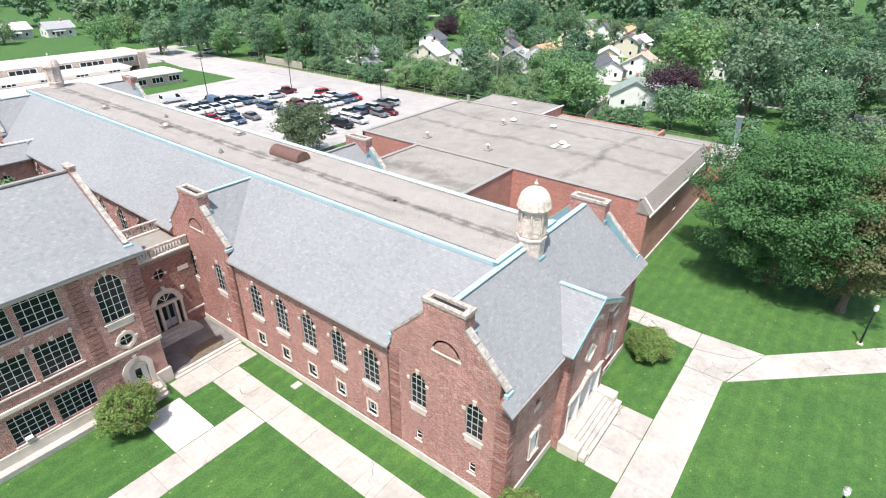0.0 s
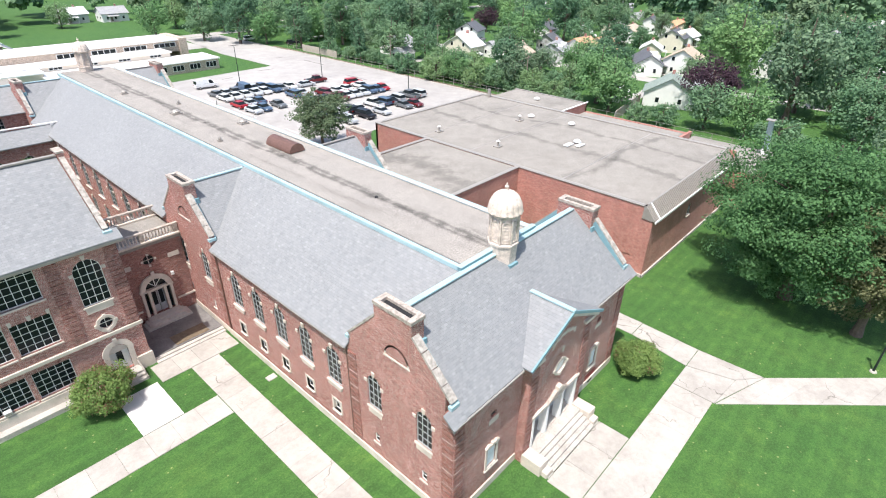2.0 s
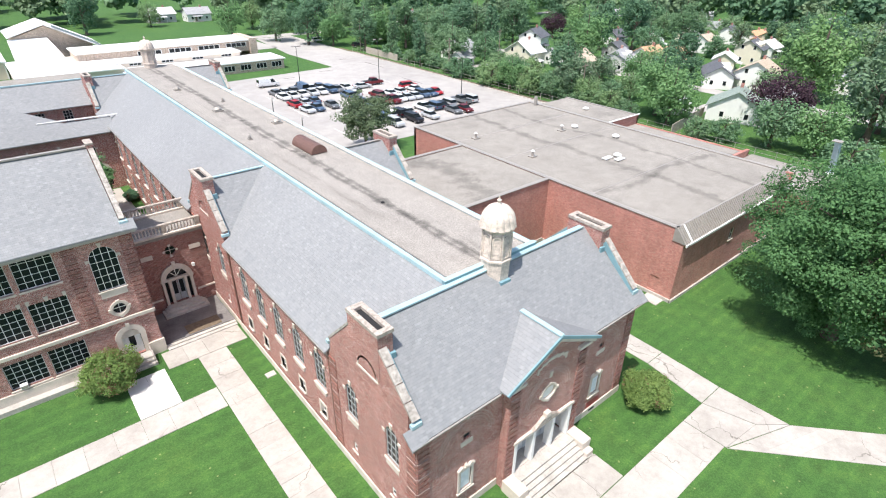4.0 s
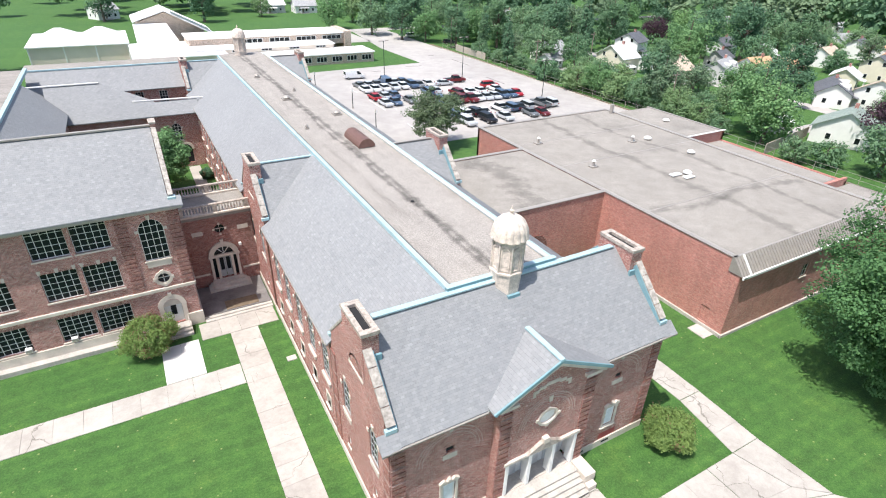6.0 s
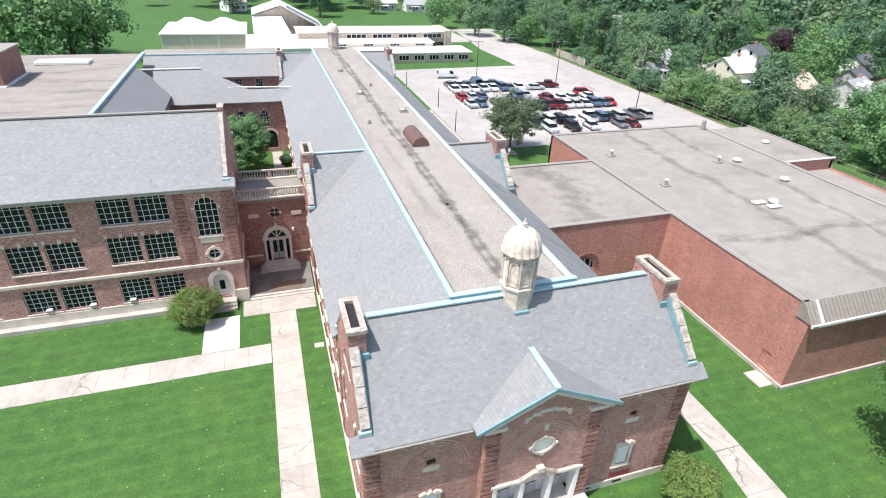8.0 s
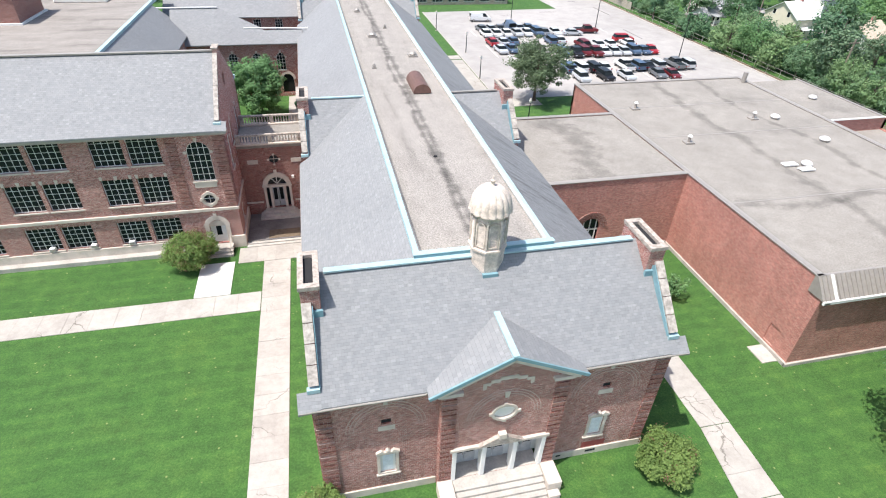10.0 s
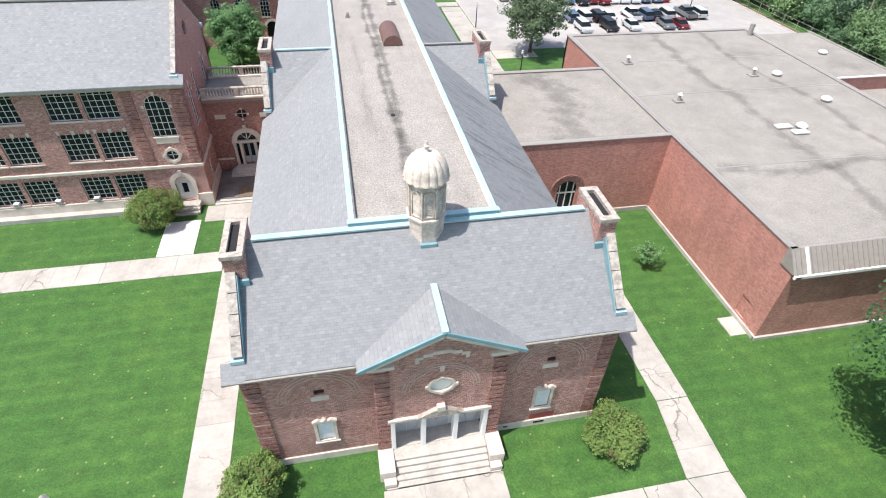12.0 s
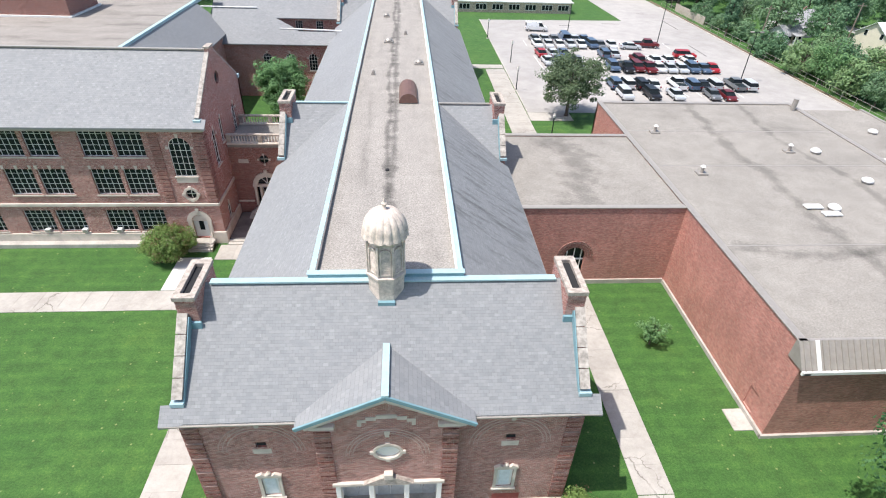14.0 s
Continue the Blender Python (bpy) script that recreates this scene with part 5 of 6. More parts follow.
slab_roof(cb, [(-31.5, 81.5, 9.6), (-9.8, 81.5, 9.6), (-9.8, 86.3, 12.5), (-31.5, 86.3, 12.5)])
part("flat_roof", B(-32, -9, 86.3, 92, 11.9, 12.45), GRAVEL_GYM, cb)
part("parapet_coping", B(-32.2, -9, 86.1, 86.4, 12.46, 12.66), PATINA, cb)
part("skylight", B(-44, -37, 75.5, 78, 13.2, 13.7, bevel=0.1), WHITE, cb)
stair = part("stair_house", B(-57, -43.4, 62.3, 70.3, 13.2, 17.0), BRICK_DARK, cb, "brick roof housing")
part("parapet_coping", B(-57.2, -43.2, 62.1, 70.5, 17.0, 17.15), METAL_GREY, stair)
part("flashing", B(-57.3, -43.1, 62.0, 70.6, 13.15, 13.4), WHITE, stair)
yard = thing("courtyard_path", "pale concrete courtyard path", "path", kind="structure")
slabs(yard, -12.8, -11.2, 39.2, 69.8, 1, 12)


# ---- plants ----
def leaf_mat(name, dark, light, hue_var=0.25):
    m, nt, b = nodes_of(name, 0.7)
    g = nt.nodes.new("ShaderNodeNewGeometry")
    oi = nt.nodes.new("ShaderNodeObjectInfo")
    n = noise_tex(nt, g.outputs["Position"], 0.6, 4, 0.7)
    f = math_node(nt, 'ADD', math_node(nt, 'MULTIPLY', g.outputs["Random Per Island"], 0.36), math_node(nt, 'MULTIPLY', n, 0.66))
    c = ramp(nt, f, [(0.15, dark), (0.85, light)])
    c = mixc(nt, hue_var, c, ramp(nt, oi.outputs["Random"], [(0.0, (0.55, 0.75, 0.6)), (0.5, (1.0, 1.0, 0.9)), (1.0, (1.45, 1.25, 0.8))]), 'MULTIPLY')
    nt.links.new(c, b.inputs["Base Color"])
    b.inputs["Specular IOR Level"].default_value = 0.25
    tr = nd(nt, "BsdfTranslucent")
    nt.links.new(c, tr.inputs["Color"])
    mx = nd(nt, "MixShader", Fac=0.38)
    nt.links.new(b.outputs[0], mx.inputs[1])
    nt.links.new(tr.outputs[0], mx.inputs[2])
    nt.links.new(mx.outputs[0], nt.nodes["Material Output"].inputs["Surface"])
    return m


# LEAF is greyed towards blue: the haze of distance is mixed into its colour
LEAF = leaf_mat("hazed_green_leaves", (0.100, 0.185, 0.105), (0.260, 0.410, 0.240), 0.5)
LEAF_DARK = leaf_mat("deep_green_leaves", (0.066, 0.142, 0.082), (0.180, 0.315, 0.190), 0.35)
LEAF_SHADE = leaf_mat("shade_tree_leaves", (0.050, 0.128, 0.052), (0.150, 0.300, 0.118), 0.1)
LEAF_BRIGHT = leaf_mat("light_green_leaves", (0.098, 0.200, 0.084), (0.255, 0.430, 0.195), 0.3)
LEAF_OLIVE = leaf_mat("olive_leaves", (0.094, 0.108, 0.052), (0.274, 0.274, 0.138), 0.1)
LEAF_PURPLE = leaf_mat("purple_leaves", (0.042, 0.027, 0.040), (0.120, 0.066, 0.092), 0.1)
LEAF_GREY = leaf_mat("silver_green_leaves", (0.090, 0.158, 0.095), (0.266, 0.373, 0.231), 0.2)
LEAF_BUSH = leaf_mat("bush_leaves", (0.100, 0.175, 0.050), (0.300, 0.415, 0.130), 0.15)
LEAF_TIP = leaf_mat("reddish_shoots", (0.135, 0.077, 0.043), (0.273, 0.185, 0.106), 0.1)
BARK = plain("grey_bark", (0.13, 0.10, 0.08), 0.95, 0, 0.3, 4, 20)


def leaf_cloud(seed, clumps, per, rx, rz, zc, leaf, gap=0.3, cone=0.0, lump_size=0.26, flat=0.75):
    """Leaves in clumps round an uneven crown: verts and faces."""
    g = np.random.default_rng(seed)
    d = g.normal(size=(clumps, 3))
    d /= np.linalg.norm(d, axis=1)[:, None]
    lump = 0.82 + 0.18 * np.sin(d[:, 0] * 5 + seed) * np.cos(d[:, 1] * 4 + seed * 2) + g.uniform(-gap, gap * 0.4, clumps)
    rad = lump * g.uniform(0.55, 1.0, clumps) ** 0.5
    c = d * rad[:, None] * np.array((rx, rx, rz))
    if cone:
        k = 1 - cone * (c[:, 2] / rz + 1) / 2
        c[:, 0] *= k
        c[:, 1] *= k
    rc = rx * lump_size * g.uniform(0.6, 1.35, clumps)
    ld = g.normal(size=(clumps, per, 3))
    ld /= np.linalg.norm(ld, axis=2)[:, :, None]
    p = (c[:, None, :] + ld * (rc[:, None, None] * g.uniform(0.6, 1.05, (clumps, per, 1))) * np.array((1, 1, flat))).reshape(-1, 3)
    p[:, 2] += zc
    p[:, 2] = np.maximum(p[:, 2], 0.06)
    nrm = ld.reshape(-1, 3) + g.normal(size=p.shape) * 0.3 + np.array((0, 0, 0.55))
    nrm /= np.linalg.norm(nrm, axis=1)[:, None]
    t = np.cross(nrm, g.normal(size=p.shape))
    t /= np.linalg.norm(t, axis=1)[:, None]
    b = np.cross(nrm, t)
    s = (leaf * g.uniform(0.6, 1.3, len(p)))[:, None]
    v = np.stack((p - t * s * 0.5, p + b * s * 0.36, p + t * s * 0.5, p - b * s * 0.36), 1).reshape(-1, 3)
    return (v,)


def limbs(h, r, reach, seed, n=7):
    """Tapered trunk with limbs."""
    rnd = random.Random(seed)
    bm = bmesh.new()
    lathe(bm, [(r * 1.5, -0.1), (r, h * 0.08), (r * 0.8, h * 0.4), (r * 0.45, h * 0.72), (r * 0.12, h)], 8)
    for i in range(n):
        a, z = i * 2.4 + rnd.uniform(0, 1), h * rnd.uniform(0.3, 0.65)
        e = Vector((math.cos(a) * reach * rnd.uniform(0.5, 0.9), math.sin(a) * reach * rnd.uniform(0.5, 0.9), z + h * rnd.uniform(0.12, 0.3)))
        s = Vector((0, 0, z))
        q = (e - s).to_track_quat('Z', 'Y').to_matrix().to_4x4()
        lathe_at(bm, [(r * 0.4, 0), (r * 0.25, (e - s).length * 0.5), (r * 0.06, (e - s).length)], Matrix.Translation(s) @ q)
    return bm


def lathe_at(bm, prof, m, n=6):
    before = set(bm.verts)
    lathe(bm, prof, n)
    vs = [v for v in bm.verts if v not in before]
    bmesh.ops.transform(bm, matrix=m, verts=vs)
    return vs


def tree(label, h, rx, rz, zc, trunk, leaf, clumps, per, mat, seed, cone=0.0, gap=0.3, group="", at=(0, 0, 0), lump_size=0.26, flat=0.75):
    t = thing("tree", label, "tree", group, at=at)
    part("trunk", limbs(h * 0.85, trunk, rx * 0.8, seed), BARK, t)
    part("crown", leaf_cloud(seed, clumps, per, rx, rz, zc, leaf, gap, cone, lump_size, flat), mat, t)
    return t


def put(src, x, y, s, turn=0.0, sz=1.0, z=0.0):
    return copy_thing(src, Matrix.Translation((x, y, z)) @ Matrix.Rotation(turn, 4, 'Z') @ Matrix.Diagonal((s, s, s * sz, 1)))


tree("large dense dark-green shade tree on the lawn", 19.0, 10.4, 8.6, 9.1, 0.55, 0.25, 560, 190, LEAF_SHADE, 3, gap=0.26, at=(31.6, -8.4, 0), lump_size=0.15, flat=0.5)
tree("tall tree with olive-brown foliage beside the shade tree", 15.5, 6.2, 7.2, 8.2, 0.38, 0.24, 300, 140, LEAF_OLIVE, 11, 0.5, at=(29.4, -15.0, 0), lump_size=0.18, flat=0.5)
tree("open airy tree at the edge of the car park", 10.6, 5.6, 4.4, 5.9, 0.26, 0.3, 190, 80, leaf_mat("dull_green_leaves", (0.089, 0.136, 0.080), (0.205, 0.272, 0.150), 0.1), 21, gap=0.35, at=(26.3, 62.6, 0), lump_size=0.18, flat=0.6)
tree("round bright green tree in the courtyard", 9.8, 4.0, 4.4, 5.3, 0.2, 0.26, 230, 105, LEAF_BRIGHT, 31, at=(-16.4, 60.5, 0), lump_size=0.19, flat=0.65)
tree("small sapling with pale leaves on the grass", 2.8, 1.25, 1.15, 1.6, 0.05, 0.17, 46, 30, LEAF_BRIGHT, 41, gap=0.4, at=(20.6, 12.9, 0))


def bush(label, x, y, r, h, seed, mat=None, shoots=30):
    b = thing("bush", label, "bush", "clipped bushes by the school", at=(x, y, 0))
    part("stems", limbs(h * 0.6, 0.06, r * 0.6, seed, 6), BARK, b)
    part("foliage", leaf_cloud(seed, 320, 60, r * 0.9, h * 0.46, h * 0.5, 0.14, 0.06, 0.0, 0.16, 0.8), mat or LEAF_BUSH, b)
    tagged(part("young_growth", leaf_cloud(seed + 7, shoots, 20, r * 0.9, h * 0.46, h * 0.52, 0.13, 0.08), LEAF_TIP, b, "reddish young shoots"), kind="stuff")
    return b


bush("large rounded bush with reddish shoots by the side door", -21.0, 25.3, 2.75, 3.7, 51, None, 90)
bush("rounded bush at the corner of the front lawn", 10.6, -2.1, 2.4, 2.9, 52)
bush("rounded yellowish-green bush by the front wall", -10.7, -1.75, 2.3, 2.9, 53)
bush("low clipped bush in the courtyard", -10.9, 63.9, 1.2, 1.7, 54, LEAF_DARK)

# woods and garden trees
KINDS = [
    tree("broad green garden tree", 12, 5.0, 4.9, 5.2, 0.3, 0.46, 84, 48, LEAF, 61, group="neighbourhood trees", at=(98, 108, 0)),
    tree("tall dark green garden tree", 15, 5.0, 6.6, 7.0, 0.35, 0.46, 88, 48, LEAF_DARK, 62, 0.25, group="neighbourhood trees", at=(118, 128, 0)),
    tree("light green tree with loose crown", 12, 5.2, 4.7, 5.2, 0.3, 0.46, 84, 48, LEAF_BRIGHT, 63, gap=0.4, group="neighbourhood trees", at=(126, 92, 0)),
    tree("silvery green tree with loose foliage", 13, 4.8, 5.6, 6.0, 0.3, 0.44, 80, 46, LEAF_GREY, 64, gap=0.4, group="neighbourhood trees", at=(84, 64, 0)),
    tree("dark conical spruce in a garden", 15, 3.2, 7.2, 7.5, 0.25, 0.44, 74, 42, LEAF_DARK, 65, 0.85, group="neighbourhood trees", at=(88, 142, 0)),
    tree("low round garden shrub tree", 7, 4.0, 3.0, 2.9, 0.2, 0.42, 64, 46, LEAF, 66, group="neighbourhood trees", at=(79, 98, 0)),
]
PURPLE = tree("dark purple-leaved tree among the houses", 13, 6.5, 5.2, 7.0, 0.35, 0.42, 110, 60, LEAF_PURPLE, 67, at=(97, 23, 0))
put(PURPLE, 158, 132, 0.85, 1.0)
NAMED = ((5, 79.6, 86, 1.1), (2, 80.5, 80, 0.8), (5, 80.8, 74, 1.15), (1, 85, 67, 1.0), (3, 92, 62, 0.95), (5, 90, 56, 0.9), (2, 83.5, 38.5, 1.15), (2, 88, 44, 1.25), (0, 95, 55, 0.7), (2, 130, 95, 1.5), (0, 108, 72, 0.6), (0, 148, 84, 1.1), (1, 150, 104, 1.3), (5, 112, 110, 0.8), (1, 131, 128, 1.3), (3, 124, 140, 1.3),
         (1, 160, 97, 1.4), (1, 176, 88, 1.3), (2, 131, 29, 1.9), (3, 103, 9, 1.8), (5, 79, 29.5, 0.75), (5, 81.5, 26, 0.8), (0, 85, 19, 0.95), (2, 86, 12, 1.0), (1, 120, 4, 1.3), (0, 132, -4, 1.4), (3, 116, -10, 1.4), (0, 98, -4, 1.2))
for k, x, y, s in NAMED:
    put(KINDS[k], x, y, s, x * 1.7)
NAMED2 = ((5, 79, 5, 1.1), (1, 88, -6, 1.0), (3, 72, -12, 1.0), (0, 66, -18, 1.1), (1, 82, 150, 1.1), (4, 84, 137, 0.9), (4, 80, 117, 0.9), (4, 90, 132, 0.85), (0, 90, 114, 1.2), (1, 96, 146, 1.3), (1, 72, 172, 1.25), (2, 78, 165, 1.2), (0, 66, 186, 1.3), (1, 80, 180, 1.4),
          (3, 86, 122, 0.8), (5, 82, 113, 0.8), (2, -54, 152, 2.1), (2, -64, 143, 2.2), (0, -62, 160, 1.9), (0, -76, 150, 2.0), (1, -22, 252, 1.3), (1, 14, 240, 1.3), (0, 40, 252, 1.0), (2, 57, 205, 1.3))
for k, x, y, s in NAMED2:
    put(KINDS[k], x, y, s, y * 1.3)

HOUSES = ((100, 122, 11, 9, 3.0, 15), (106, 99, 8, 11, 4.6, 5), (129, 116, 9, 9, 5.2, 20), (113, 85, 8, 10, 3.4, 5), (125, 79, 12, 9, 3.4, 20), (136, 76, 9, 11, 3.2, -5), (146, 74, 9, 9, 3.2, 0), (129, 51, 14, 8, 3.4, 30))
HOUSES2 = ((135, 43, 10, 11, 4.0, 10), (99, 32, 9, 12, 3.2, 20), (112, 27, 10, 8, 3.0, 30), (169, 60, 9, 9, 4.8, 10), (204, 74, 11, 9, 3.6, 0), (207, 85, 10, 10, 3.6, 15), (166, 93, 12, 8, 3.2, 30), (178, 80, 9, 9, 3.6, 5))
HOUSES3 = ((108, 186, 11, 9, 3.6, 10), (134, 195, 10, 9, 3.8, 0), (48, 268, 13, 9, 3.6, 5), (63, 264, 12, 9, 3.4, 0), (-22, 262, 10, 9, 3.8, 30), (147, 0, 9, 9, 3.4, 10), (152, 18, 9, 9, 3.4, 0), (92, 112, 6, 6, 2.3, 15))
HOUSES4 = ((118, 96, 8, 7, 3.0, 0), (142, 92, 8, 7, 3.2, 15), (152, 60, 9, 7, 3.2, 20), (94, 44, 7, 6, 2.5, 20), (148, 26, 9, 7, 3.2, 20), (165, 108, 9, 8, 3.4, 5), (186, 62, 9, 8, 3.4, 0), (192, 94, 9, 8, 3.4, 15))
rnd = random.Random(5)
taken = [(h[0], h[1], 8.5) for h in HOUSES + HOUSES2 + HOUSES3 + HOUSES4] + [(k[1], k[2], 6) for k in NAMED + NAMED2] + [(97, 23, 7), (158, 132, 6)]


def free(x, y, r):
    return all((x - a) ** 2 + (y - b) ** 2 > (r + c * 0.72) ** 2 for a, b, c in taken)


def wooded(x, y):
    if x < 80 and y < 205:
        return False
    if y > 205 and x < 70:
        return y > 262
    return True


count = 0
for k in range(4000):
    a = rnd.uniform(-0.4, 1.75)
    dist = rnd.uniform(100, 240)
    x, y = math.cos(a) * dist, math.sin(a) * dist
    s = rnd.uniform(0.75, 1.35)
    if wooded(x, y) and free(x, y, 3.0 * s) and not (84 < x < 165 and 12 < y < 130 and rnd.random() < 0.84):
        put(KINDS[rnd.choice((0, 0, 1, 1, 2, 3, 4, 5, 0, 1))], x, y, s, rnd.uniform(0, 6.3), rnd.uniform(0.85, 1.1))
        taken.append((x, y, 4.2 * s))
        count += 1
    if count >= 190:
        break
for i in range(30):
    y = 46 + i * 3.0 + rnd.uniform(-0.8, 0.8)
    put(KINDS[5 if rnd.random() < 0.7 else 0], 82 + rnd.uniform(-1.2, 2.5), y, rnd.uniform(0.45, 0.8), rnd.uniform(0, 6.3), rnd.uniform(0.8, 1.15))
# the woods beyond, too far to tell tree from tree
CLOUDS = [leaf_cloud(71, 34, 24, 5.4, 4.8, 6.6, 1.25)[0], leaf_cloud(72, 34, 24, 5.0, 6.0, 7.8, 1.25, 0.3, 0.2)[0], leaf_cloud(73, 30, 24, 5.2, 5.2, 7.2, 1.3, 0.4)[0]]
WOODS = [[], [], []]
for k in range(9000):
    a = rnd.uniform(-0.4, 1.8)
    dist = 235 + 420 * rnd.random() ** 1.2
    x, y = math.cos(a) * dist, math.sin(a) * dist
    s = rnd.uniform(1.1, 1.9)
    if wooded(x, y) and free(x, y, 2.7 * s):
        t = rnd.uniform(0, 6.3)
        m = np.array(((math.cos(t), -math.sin(t), 0), (math.sin(t), math.cos(t), 0), (0, 0, 1)))
        WOODS[k % 3].append(CLOUDS[rnd.randrange(3)] @ m.T * s + np.array((x, y, 0)))
        taken.append((x, y, 3.9 * s))
    if len(taken) > 780:
        break
for k, (mt, lb) in enumerate(((LEAF, "distant mixed green woods"), (LEAF_DARK, "distant dark green woods"), (LEAF_GREY, "distant pale green woods"))):
    tagged(obj("far_woods", (np.concatenate(WOODS[k]),), mt), lb, "woods", kind="stuff")

# ---- houses ----
SIDING = [plain("white_siding", (0.76, 0.75, 0.72), 0.7, 0, 0.06, 1, 8), plain("cream_siding", (0.66, 0.60, 0.48), 0.7, 0, 0.08, 1, 8), plain("grey_siding", (0.48, 0.48, 0.47), 0.7, 0, 0.08, 1, 8)]
SHINGLE = {"grey": slate_mat("grey_shingles", (0.30, 0.30, 0.31), (0.40, 0.40, 0.41)), "dark": slate_mat("dark_shingles", (0.09, 0.095, 0.11), (0.14, 0.145, 0.16)),
           "tan": slate_mat("tan_shingles", (0.45, 0.36, 0.28), (0.55, 0.46, 0.36)), "orange": slate_mat("orange_shingles", (0.52, 0.30, 0.17), (0.62, 0.38, 0.23)),
           "pale": slate_mat("pale_shingles", (0.60, 0.60, 0.60), (0.72, 0.72, 0.71)), "green": slate_mat("green_grey_shingles", (0.22, 0.27, 0.24), (0.29, 0.34, 0.30))}
LOOKS = ["grey", "pale", "dark", "tan", "grey", "orange", "orange", "dark", "tan", "green", "grey", "dark", "orange", "dark", "pale", "tan", "tan", "grey", "pale", "grey", "grey", "pale", "green", "grey"]


def house(x, y, w, d, h, turn, look_key, k):
    w, d = w * 0.88, d * 0.88
    ho = thing("house", f"small {'cream' if k % 5 == 1 else 'white'} clapboard house with {look_key} shingle roof", "house", "neighbourhood houses", at=(x, y, 0))
    ho.rotation_euler = (0, 0, radians(turn))
    rise = d * 0.29
    sd = SIDING[1] if k % 5 == 1 else SIDING[2] if k % 7 == 4 else SIDING[0]
    part("wall", prism(bmesh.new(), [(-w / 2, -d / 2, 0), (-w / 2, d / 2, 0), (-w / 2, d / 2, h), (-w / 2, 0, h + rise), (-w / 2, -d / 2, h)], (w, 0, 0)), sd, ho)
    o = 0.45
    for s in (-1, 1):
        part("roof", prism(bmesh.new(), [(-w / 2 - o, 0, h + rise + 0.16), (w / 2 + o, 0, h + rise + 0.16), (w / 2 + o, s * (d / 2 + o), h - o * 0.72 + 0.16), (-w / 2 - o, s * (d / 2 + o), h - o * 0.72 + 0.16)], (0, 0, -0.14)), SHINGLE[look_key], ho)
        for i in (-0.3, 0.0, 0.3):
            wi = part("window", B(i * w - 0.5, i * w + 0.5, *sorted((s * (d / 2 - 0.02), s * (d / 2 + 0.04))), 1.0, 2.2), WHITE, ho)
            part("pane", B(i * w - 0.42, i * w + 0.42, *sorted((s * (d / 2 + 0.04), s * (d / 2 + 0.055))), 1.08, 2.12), GLASS, wi)
        for i in (-0.22, 0.22):
            for z in ((1.0, h - 0.2) if h > 3.9 else (1.0,)):
                wi = part("window", B(*sorted((s * (w / 2 - 0.02), s * (w / 2 + 0.04))), i * d - 0.45, i * d + 0.45, z, z + 1.2), WHITE, ho)
                part("pane", B(*sorted((s * (w / 2 + 0.04), s * (w / 2 + 0.055))), i * d - 0.37, i * d + 0.37, z + 0.08, z + 1.12), GLASS, wi)
    part("door", B(-w * 0.15 - 0.45, -w * 0.15 + 0.45, -d / 2 - 0.05, -d / 2 + 0.01, 0.1, 2.1), WOOD, ho)
    part("porch", B(-w * 0.3, w * 0.1, -d / 2 - 1.6, -d / 2 - 0.05, 0, 0.3), CONCRETE, ho)
    part("porch_roof", prism(bmesh.new(), [(-w * 0.32, -d / 2, 2.75), (w * 0.12, -d / 2, 2.75), (w * 0.12, -d / 2 - 1.8, 2.35), (-w * 0.32, -d / 2 - 1.8, 2.35)], (0, 0, -0.12)), SHINGLE[look_key], ho)
    for xx in (-w * 0.29, w * 0.09):
        part("post", B(xx - 0.07, xx + 0.07, -d / 2 - 1.6, -d / 2 - 1.46, 0.3, 2.4), WHITE, ho)
    part("chimney", B(w * 0.2 - 0.3, w * 0.2 + 0.3, -0.3, 0.3, h, h + rise + 0.9), BRICK, ho)
    if k in (4, 7, 11):
        for s in (-0.22, 0.22):
            part("dormer", prism(bmesh.new(), [(s * w - 0.7, -d * 0.4, h + 0.2), (s * w + 0.7, -d * 0.4, h + 0.2), (s * w + 0.7, -d * 0.4, h + 1.3), (s * w, -d * 0.4, h + 1.9), (s * w - 0.7, -d * 0.4, h + 1.3)], (0, d * 0.35, 0)), sd, ho)
    return ho


for k, hdat in enumerate(HOUSES + HOUSES2 + HOUSES3 + HOUSES4):
    house(*hdat, LOOKS[(k * (1 if k < 24 else 7)) % 24], k)
for k in range(14):
    a = rnd.uniform(0.0, 0.62)
    dist = rnd.uniform(215, 330)
    x, y = math.cos(a) * dist, math.sin(a) * dist
    house(x, y, 10, 9, 3.6, rnd.uniform(-20, 40), LOOKS[(k * 5) % 24], k)
street = thing("side_street", "narrow pale residential street", "street", kind="structure")
part("paving", prism(bmesh.new(), [(118, -40, 0.02), (124, -40, 0.02), (122, 220, 0.02), (117, 220, 0.02)], (0, 0, -0.2)), ASPHALT, street)
part("driveway", B(96, 118, 38.5, 42, -0.2, 0.025), ASPHALT, street)
part("driveway", B(92, 118, 106, 109, -0.2, 0.025), ASPHALT, street)
part("paving", B(60, 400, 196.5, 203, -0.2, 0.02), ASPHALT, street)
